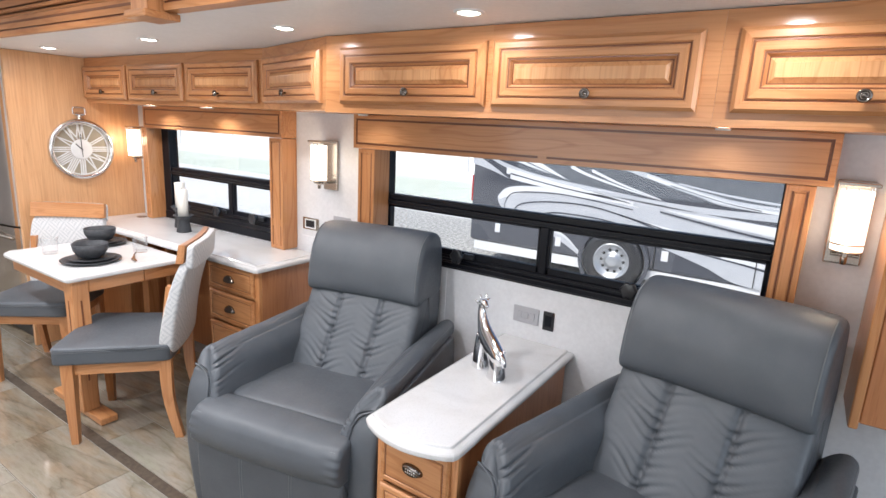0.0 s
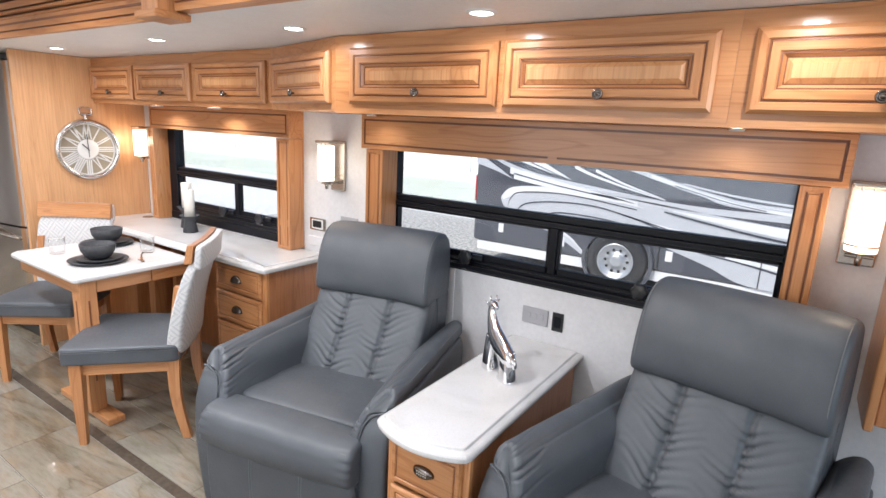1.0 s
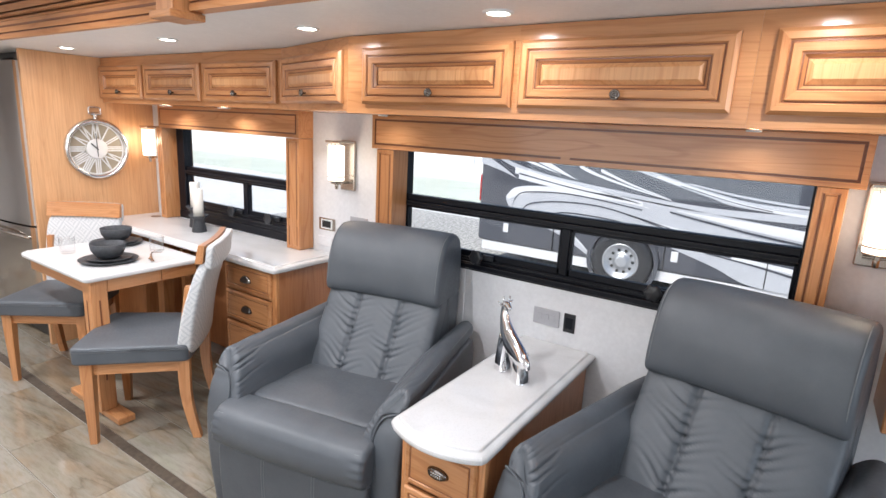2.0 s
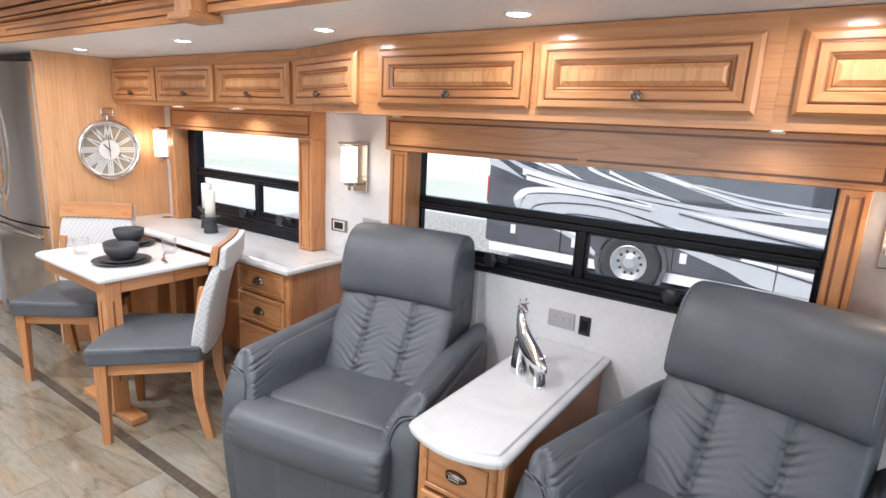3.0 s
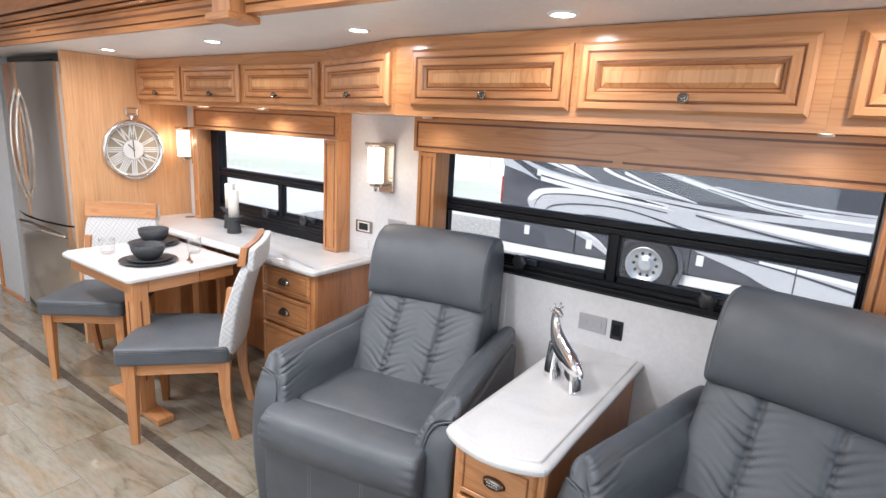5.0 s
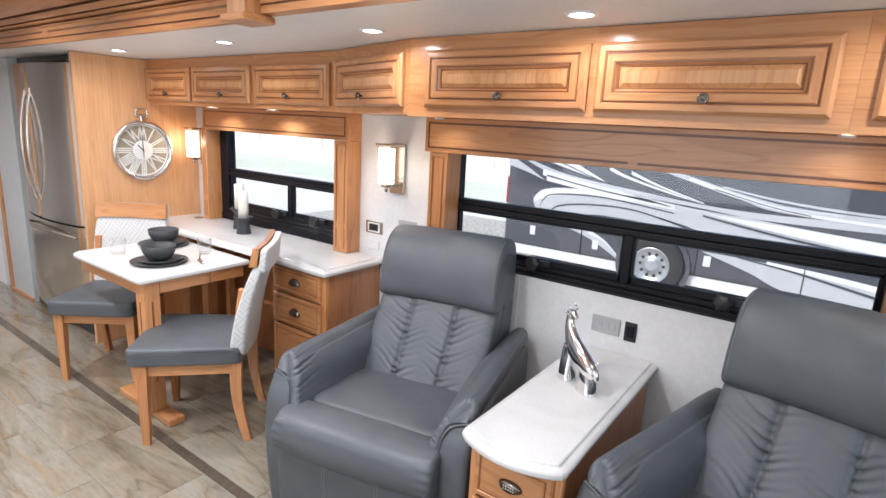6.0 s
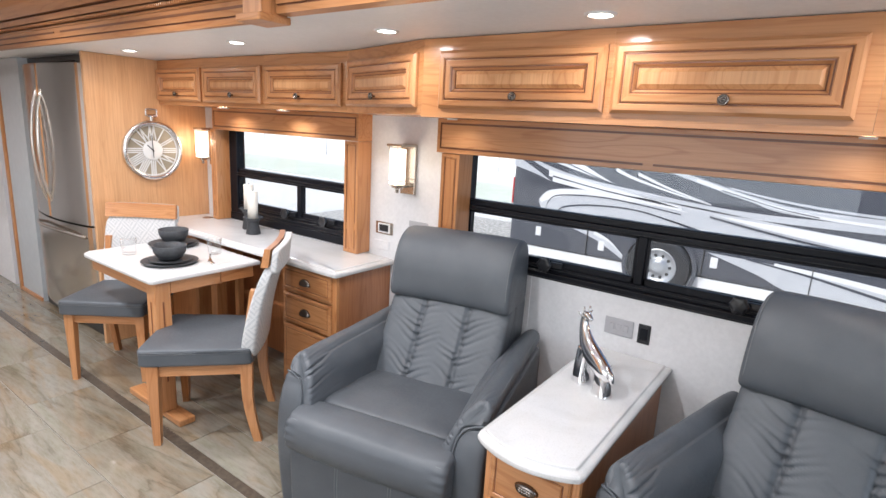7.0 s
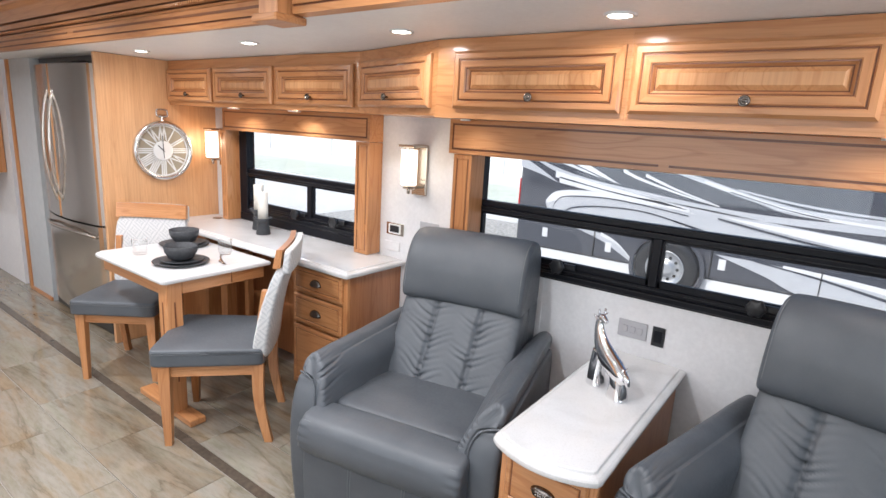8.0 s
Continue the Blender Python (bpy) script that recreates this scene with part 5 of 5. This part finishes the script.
def fridge():
    f = thing("refrigerator", "stainless steel french-door refrigerator with bowed front", "refrigerator")
    x0, x1 = -4.93, -3.925
    yb = 1.40
    part("cabinet", box(B(), x0 + 0.005, x1 - 0.005, yb + 0.03, 2.06, 0.03, 1.79, 0.004), plain("dark_grey_sheet", (0.06, 0.062, 0.066), 0.4), f, "dark grey cabinet body")

    def bowed(a, b, z0, z1):
        xm, w = (x0 + x1) / 2, (x1 - x0) / 2
        front = [(a + (b - a) * i / 32, yb - 0.035 - 0.065 * (1 - ((a + (b - a) * i / 32 - xm) / w) ** 2)) for i in range(33)]
        front = [(x, y + 0.035 * (max(0.0, abs(x - xm) / w - 0.88) / 0.12) ** 2) for x, y in front]
        front[0] = (a, front[1][1] + 0.012)
        front[-1] = (b, front[-2][1] + 0.012)
        bm = extruded(B(), front + [(b, yb + 0.028), (a, yb + 0.028)], z0, z1)
        return bm

    xm = -4.46
    left = part("door", bowed(x0, xm - 0.003, 0.765, 1.79), STEEL, f)
    right = part("door", bowed(xm + 0.003, x1, 0.765, 1.79), STEEL, f)
    low = part("freezer_drawer", bowed(x0, x1, 0.10, 0.752), STEEL, f)
    for s, parent in ((-1, left), (1, right)):
        hx = xm + s * 0.045
        pts = smooth_path([(hx, yb - 0.08, 0.84), (hx + s * 0.004, yb - 0.125, 1.0), (hx + s * 0.008, yb - 0.145, 1.25), (hx + s * 0.004, yb - 0.125, 1.5), (hx, yb - 0.08, 1.66)], 6)
        part("handle", tube(B(), pts, [0.022] * len(pts), [0.018] * len(pts), Vector((1, 0, 0)), 12), STEEL, parent, "curved steel bar handle", smooth=True)
    pts = smooth_path([(x0 + 0.08, yb - 0.06, 0.68), (x0 + 0.3, yb - 0.12, 0.70), (xm, yb - 0.135, 0.70), (x1 - 0.3, yb - 0.12, 0.70), (x1 - 0.08, yb - 0.06, 0.68)], 6)
    part("handle", tube(B(), pts, [0.018] * len(pts), [0.022] * len(pts), Vector((0, 1, 0)), 12), STEEL, low, "steel drawer handle", smooth=True)
    part("kick_plate", box(B(), x0 + 0.01, x1 - 0.01, yb - 0.03, yb + 0.03, 0.004, 0.085, 0.006), BLACKP, f, "black kick plate")
    # black box drawn for the shade in the gap beside the panel
    part("gap_shade", box(B(), x1 + 0.004, LEFT - 0.034, yb + 0.0, yb + 0.04, 0.0, 1.80), BLACKP, f, "black strip standing in for the shade in the gap")
    part("hinge_cover", box(B(), x1 - 0.10, x1 - 0.01, yb - 0.02, yb + 0.08, 1.792, 1.812, 0.004), BLACKP, f)


fridge()
solid("fridge_surround", box(B(), -4.975, LEFT - 0.031, 1.42, 1.46, 1.815, CZ - 0.003), BLACKP, "dark filler strip above the refrigerator", "trim")


def hall_cabinet():
    c = thing("hall_cabinet", "tall maple wall cabinet in the rear hallway", "cabinet")
    part("body", box(B(), -6.6, -5.75, 1.10, 1.355, 0.95, 2.0, 0.003), WZ, c)
    d = part("door", framed(B(), 0.80, 0.98, DOOR_PROFILE, pose(-6.57, 1.099, 0.98)), [WX, WZ], c)
    part("panel", box(B(), -6.50, -5.84, 1.088, 1.096, 1.05, 1.89), WZ, d)
    part("handle", tube(B(), [(-5.80, 1.075, 1.02), (-5.80, 1.055, 1.04), (-5.80, 1.055, 1.12), (-5.80, 1.075, 1.14)], [0.01] * 4, [0.01] * 4, Vector((1, 0, 0)), 8), NICKEL, d)


hall_cabinet()

# wall-mounted maple panel at the right end of the window wall
pl = thing("wall_cabinet", "maple wall cabinet end panel beside the recliner", "cabinet")
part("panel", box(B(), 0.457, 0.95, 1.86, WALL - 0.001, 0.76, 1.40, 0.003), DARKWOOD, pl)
part("edge_strip", box(B(), 0.432, 0.4555, 1.85, WALL - 0.001, 0.742, 1.40, 0.004), WZ, pl)

# ---------------------------------------------------------------- plates on the wall


def wall_plate(x0, x1, z0, z1, mat, name, label, cat):
    p = thing(name, label, cat)
    part("plate", box(B(), x0, x1, WALL - 0.006, WALL - 0.0005, z0, z1, 0.003, 2), mat, p)
    return p


p = wall_plate(-0.752, -0.632, 0.714, 0.787, GREYPLATE, "switch_plate", "grey two-gang switch plate on the white wall", "switch")
for x in (-0.722, -0.692, -0.662):
    part("button", box(B(), x - 0.011, x + 0.011, WALL - 0.0085, WALL - 0.0062, 0.736, 0.764, 0.002), GREYPLATE, p)
p = wall_plate(-0.613, -0.563, 0.705, 0.788, BLACKP, "power_outlet", "black power outlet on the white wall", "outlet")
part("socket_face", box(B(), -0.604, -0.572, WALL - 0.0085, WALL - 0.0062, 0.722, 0.772, 0.002), BLACK, p)
p = wall_plate(-2.09, -1.965, 0.932, 1.0, NICKEL, "metal_outlet", "brushed metal outlet plate with a black display", "outlet")
part("display", box(B(), -2.062, -1.995, WALL - 0.009, WALL - 0.0062, 0.947, 0.986, 0.003), BLACKP, p, "black display")
part("bezel", box(B(), -2.072, -1.985, WALL - 0.0078, WALL - 0.0061, 0.940, 0.992, 0.002), WHITE, p)
wall_plate(-1.853, -1.727, 0.965, 1.035, GREYPLATE, "switch_plate", "grey switch plate behind the recliner", "switch")
wall_plate(-2.10, -1.99, 0.84, 0.895, WALLP, "wall_cover", "white blank cover plate above the counter", "cover plate")
p = wall_plate(-3.655, -3.625, 0.955, 1.01, BLACKP, "switch_plate", "small dark switch by the window post", "switch")

# ---------------------------------------------------------------- outside
GZ = -0.87


def ground_material(name, tones, scale):
    m, nt, b = nodes_of(name)
    p = place(nt, world_place=True)
    n1 = node(nt, "ShaderNodeTexNoise", Scale=scale, Detail=8.0)
    n2 = node(nt, "ShaderNodeTexNoise", Scale=0.4, Detail=3.0)
    nt.links.new(p, n1.inputs[0])
    nt.links.new(p, n2.inputs[0])
    c = ramp(nt, n1.outputs[0], [(0.35, tones[0]), (0.65, tones[1])])
    c2 = ramp(nt, n2.outputs[0], [(0.3, (0.88,) * 3), (0.7, (1, 1, 1))])
    nt.links.new(mixed(nt, c, c2, 1.0, "MULTIPLY"), b.inputs["Base Color"])
    b.inputs["Roughness"].default_value = 0.9
    bumped(nt, b, n1.outputs[0], 0.4, 0.01)
    return m


CONCRETE = ground_material("sunlit_concrete", ((0.62, 0.61, 0.60), (0.72, 0.71, 0.70)), 6.0)
GRAVEL = ground_material("pale_gravel", ((0.24, 0.23, 0.22), (0.60, 0.58, 0.55)), 14.0)
GRASS = ground_material("mown_grass", ((0.50, 0.55, 0.47), (0.60, 0.63, 0.56)), 5.0)
solid("ground", box(B(), -400, 400, -400, 800, GZ - 0.2, GZ), CONCRETE, "pale concrete lot outside the windows", "ground")
solid("gravel_strip", box(B(), -11.0, 9.0, 8.2, 12.5, GZ, GZ + 0.012), GRAVEL, "pale gravel strip beside the lot", "ground")
solid("lawn", box(B(), -60, 40, 15.5, 21.0, GZ, GZ + 0.02), GRASS, "strip of green lawn across the lot", "ground")


def coach():
    c = thing("motorhome", "dark blue-grey motorhome with sweeping white stripes", "motorhome")
    x0, x1, y0, y1 = -4.78, 6.2, 8.5, 11.0
    navy = plain("navy_paint", (0.050, 0.054, 0.068), 0.12, vary=0.08, coat=0.5)
    grey = plain("grey_paint", (0.42, 0.43, 0.46), 0.2, vary=0.05, coat=0.5)
    white = plain("white_paint", (0.62, 0.62, 0.64), 0.2, vary=0.03, coat=0.5)
    part("body", box(B(), x0, x1, y0, y1, -0.46, 2.5, 0.06, 3), navy, c, "dark navy painted body")
    part("skirt_rail", box(B(), x0 + 0.1, x1 - 0.1, y0 + 0.02, y0 + 0.12, -0.62, -0.462), white, c, "pale lower skirt rail")
    part("underside", box(B(), x0 + 0.4, x1 - 0.4, y0 + 0.35, y1 - 0.3, GZ + 0.3, -0.463), KICK, c)

    def stripe(upper, lower, mat, out):
        up, lo = smooth_path(upper, 8), smooth_path(lower, 8)
        bm = B()
        n = min(len(up), len(lo))
        a = [bm.verts.new((x, y0 - out, z)) for x, z in up[:n]]
        b = [bm.verts.new((x, y0 - out, z)) for x, z in lo[:n]]
        for i in range(n - 1):
            bm.faces.new((a[i], a[i + 1], b[i + 1], b[i]))
        for f in list(bm.faces):
            f.normal_update()
        r = bmesh.ops.extrude_face_region(bm, geom=list(bm.faces))
        bmesh.ops.translate(bm, vec=(0, out - 0.001, 0), verts=[g for g in r["geom"] if isinstance(g, bmesh.types.BMVert)])
        part("stripe", bm, mat, c, "sweeping painted stripe")

    def finger(pts, t0, t1, mat, out):
        """A streak of half-widths t0 to t1 that tapers to its ends."""
        n = len(pts) - 1
        half = [(t0 + (t1 - t0) * k / n) for k in range(n + 1)]
        stripe([(x, z + h) for (x, z), h in zip(pts, half)], [(x, z - h) for (x, z), h in zip(pts, half)], mat, out)

    # hooked main band: pale body, white outer lip, dark pinstripes
    stripe([(-4.24, 0.40), (-4.05, 0.57), (-3.52, 0.64), (-2.54, 0.63), (-1.66, 0.57), (-0.88, 0.50), (0.2, 0.42), (2.5, 0.30)],
           [(-4.24, 0.34), (-4.09, 0.18), (-3.48, 0.10), (-2.49, 0.08), (-1.61, 0.06), (-0.82, 0.05), (0.2, 0.04), (2.5, 0.0)], grey, 0.006)
    stripe([(-4.23, 0.39), (-4.05, 0.56), (-3.52, 0.63), (-2.54, 0.62), (-1.9, 0.55)], [(-4.20, 0.34), (-4.02, 0.42), (-3.6, 0.53), (-2.8, 0.54), (-1.9, 0.50)], white, 0.010)
    for line, t in (([(-4.10, 0.18), (-4.05, 0.39), (-3.82, 0.51), (-3.01, 0.55), (-1.9, 0.44)], 0.012), ([(-3.93, 0.16), (-3.75, 0.32), (-3.19, 0.41), (-2.43, 0.40), (-1.45, 0.18)], 0.013),
                    ([(-3.42, 0.16), (-3.12, 0.24), (-2.41, 0.23), (-1.87, 0.16)], 0.012), ([(-2.1, 0.34), (-1.5, 0.22), (-1.0, 0.10)], 0.010)):
        finger(line, t, t * 0.7, navy, 0.014)
    finger([(-2.05, 0.30), (-1.5, 0.22), (-1.05, 0.12)], 0.0, 0.06, white, 0.010)
    # upper sweep with white streaks beneath it
    stripe([(-4.6, 1.16), (-4.19, 1.0), (-3.54, 0.84), (-2.55, 0.72), (-1.27, 0.60), (0.0, 0.60), (2.5, 0.68)], [(-4.6, 1.12), (-4.1, 0.90), (-3.5, 0.76), (-2.5, 0.64), (-1.27, 0.52), (0.0, 0.50), (2.5, 0.56)], grey, 0.006)
    finger([(-4.10, 0.86), (-3.3, 0.72), (-2.6, 0.63), (-1.95, 0.53)], 0.055, 0.006, white, 0.010)
    finger([(-4.02, 0.76), (-3.2, 0.64), (-2.5, 0.57), (-1.80, 0.48)], 0.040, 0.004, white, 0.012)
    finger([(-4.02, 0.81), (-3.2, 0.68), (-2.2, 0.56)], 0.012, 0.006, navy, 0.016)
    finger([(-4.78, 1.02), (-4.4, 0.88), (-4.05, 0.72)], 0.09, 0.0, grey, 0.006)
    finger([(-4.1, 1.20), (-3.5, 0.98), (-2.99, 0.80)], 0.13, 0.0, white, 0.008)
    finger([(-4.0, 1.12), (-3.5, 0.95), (-3.1, 0.82)], 0.012, 0.006, navy, 0.013)
    finger([(-2.95, 1.02), (-2.67, 0.91), (-2.11, 0.76), (-1.51, 0.63)], 0.03, 0.004, white, 0.008)
    finger([(-2.60, 0.98), (-2.1, 0.80), (-1.51, 0.64)], 0.025, 0.004, white, 0.008)
    stripe([(-2.3, 1.12), (-1.72, 1.0), (-0.92, 0.80), (-0.05, 0.70), (2.4, 0.72)], [(-2.2, 1.06), (-1.88, 0.97), (-1.06, 0.75), (-0.30, 0.62), (2.4, 0.66)], grey, 0.008)
    finger([(-1.75, 0.97), (-1.0, 0.77), (-0.3, 0.64), (0.8, 0.60)], 0.02, 0.02, white, 0.012)
    finger([(-1.4, 0.86), (-0.7, 0.70), (-0.2, 0.63)], 0.008, 0.006, navy, 0.016)
    finger([(-1.3, 0.90), (-0.5, 0.78), (0.6, 0.72), (2.6, 0.74)], 0.012, 0.02, grey, 0.008)
    finger([(-0.4, 1.30), (0.6, 1.12), (1.8, 1.02), (4.0, 1.0)], 0.03, 0.05, grey, 0.008)
    finger([(-1.50, 0.50), (-0.86, 0.43), (0.0, 0.36), (2.4, 0.16)], 0.0, 0.10, white, 0.014)
    finger([(-1.50, 0.46), (-0.86, 0.36), (0.0, 0.25), (2.4, 0.02)], 0.012, 0.016, navy, 0.018)
    # lower sweeps on the bays
    stripe([(-3.5, 0.02), (-3.0, -0.10), (-2.55, -0.44)], [(-3.75, 0.02), (-3.15, -0.16), (-2.60, -0.45)], grey, 0.006)
    finger([(-3.2, -0.04), (-2.9, -0.16), (-2.58, -0.44)], 0.03, 0.003, white, 0.010)
    stripe([(-1.45, -0.06), (-0.6, -0.09), (0.4, -0.18), (2.6, -0.32)], [(-1.40, -0.08), (-0.8, -0.26), (-0.3, -0.44), (0.6, -0.455)], grey, 0.012)
    finger([(-0.95, -0.07), (-0.2, -0.16), (0.8, -0.34)], 0.008, 0.02, navy, 0.018)
    finger([(-0.6, -0.08), (0.3, -0.16), (2.0, -0.36)], 0.02, 0.05, white, 0.015)
    w = part("wheel", turned(B(), [(0.25, -0.13), (0.44, -0.13), (0.475, -0.09), (0.475, 0.09), (0.44, 0.13), (0.30, 0.14), (0.25, 0.11)], (0, 0, 0), 44, False), BLACKP, c, "black tyre", smooth=True)
    w.matrix_basis = pose(-2.11, 8.53, -0.395, 90, 0, 0)
    alloy = plain("bright_alloy", (0.45, 0.46, 0.48), 0.35, 0.7)
    part("rim", turned(B(), [(0.255, 0.12), (0.285, 0.145), (0.26, 0.135), (0.23, 0.07), (0.13, 0.06), (0.11, 0.10), (0.07, 0.12), (0.001, 0.12)], (0, 0, 0), 40, False), alloy, w, smooth=True)
    bm = B()
    for i in range(10):
        a = 2 * math.pi * i / 10
        cyl(bm, (0.175 * math.cos(a), 0.175 * math.sin(a), 0.06), (0.175 * math.cos(a), 0.175 * math.sin(a), 0.075), 0.024, seg=10)
    part("rim_opening", bm, KICK, w)
    part("wheel_arch", turned(B(), [(0.50, 0.0), (0.56, 0.0), (0.56, 0.03), (0.50, 0.03)], (-2.11, 8.47, -0.395), 40, False), navy, c).data.transform(Matrix.Translation((-2.11, 8.47, -0.395)) @ Matrix.Rotation(radians(90), 4, "X") @ Matrix.Translation((2.11, -8.47, 0.395)))
    part("tail_light", box(B(), x0 - 0.02, x0 + 0.01, y0 + 0.02, y0 + 0.14, 0.25, 0.72, 0.01), plain("red_lens", (0.5, 0.02, 0.02), 0.2), c, "red tail light")
    for x, z in ((-4.2, -0.17), (-3.05, -0.24), (-2.62, -0.36), (-1.35, -0.20)):
        part("marker_plate", box(B(), x - 0.05, x + 0.05, y0 - 0.012, y0 - 0.002, z - 0.08, z + 0.08, 0.004), white, c, "small white bay latch plate")
    for x in (-3.3, -1.5, -0.15, 0.9):
        part("bay_joint", box(B(), x - 0.006, x + 0.006, y0 - 0.022, y0 - 0.002, -0.45, 0.1), KICK, c)
    for x in (-3.2, 0.4, 3.2):
        part("side_window", box(B(), x - 0.6, x + 0.6, y0 - 0.01, y0 + 0.02, 1.35, 2.1, 0.02), BLACK, c, "dark tinted side window")


coach()


def far_building(x0, x1, y, h, label):
    b = thing("warehouse", label, "building")
    part("wall", box(B(), x0, x1, y, y + 12, GZ, h), plain("pale_cladding", (0.80, 0.80, 0.80), 0.7, vary=0.04, scale=0.6), b)
    part("roof_edge", box(B(), x0 - 0.2, x1 + 0.2, y - 0.15, y + 12.2, h, h + 0.3), plain("grey_flashing", (0.4, 0.41, 0.42), 0.5), b)
    for i in range(int((x1 - x0) / 7)):
        x = x0 + 2 + i * 7
        d = part("roller_door", box(B(), x, x + 2.6, y - 0.06, y - 0.001, GZ, GZ + 3.0), plain("grey_door", (0.66, 0.67, 0.68), 0.6), b, "pale grey roller door")
        # panes in a flat mid grey instead of black
        part("window", box(B(), x + 3.6, x + 4.8, y - 0.05, y - 0.001, GZ + 1.2, GZ + 2.2), plain("mid_grey_pane", (0.30, 0.31, 0.33), 0.3), b)


far_building(-90, 30, 26, 5.0, "long pale warehouse beyond the lawn")

# ---------------------------------------------------------------- floor tiles
floor = thing("floor", "polished sandy grey porcelain tile floor with a brown inlay strip", "floor", kind="structure")


def tile_mesh(w, d):
    bm = box(B(), 0.0, w, 0.0, d, -0.004, 0.0, 0.0012)
    me = bpy.data.meshes.new("tile")
    bmesh.ops.recalc_face_normals(bm, faces=bm.faces)
    bm.to_mesh(me)
    bm.free()
    me.materials.append(TILE)
    return me


J = 0.0025
shapes = {}
ys = [(1.083, 0.220), (1.305, 0.31), (1.617, 0.31)]
y = 1.033
while y > -1.4:
    ys.append((y - 0.31, 0.31))
    y -= 0.312
for ri, (y, d) in enumerate(ys):
    x = -6.1 + 0.305 * (ri % 2) + 0.12
    while x < 2.05:
        key = (0.61, round(d, 3))
        if key not in shapes:
            shapes[key] = tile_mesh(0.61 - J, d - J)
        t = new("tile", shapes[key])
        t.location = (x, y, 0)
        t.parent = floor
        x += 0.61
strip = part("inlay_strip", box(B(), -8.0, 2.6, 1.035, 1.0805, -0.004, 0.0004, 0.0008), STRIPE, floor, "dark brown inlay strip")
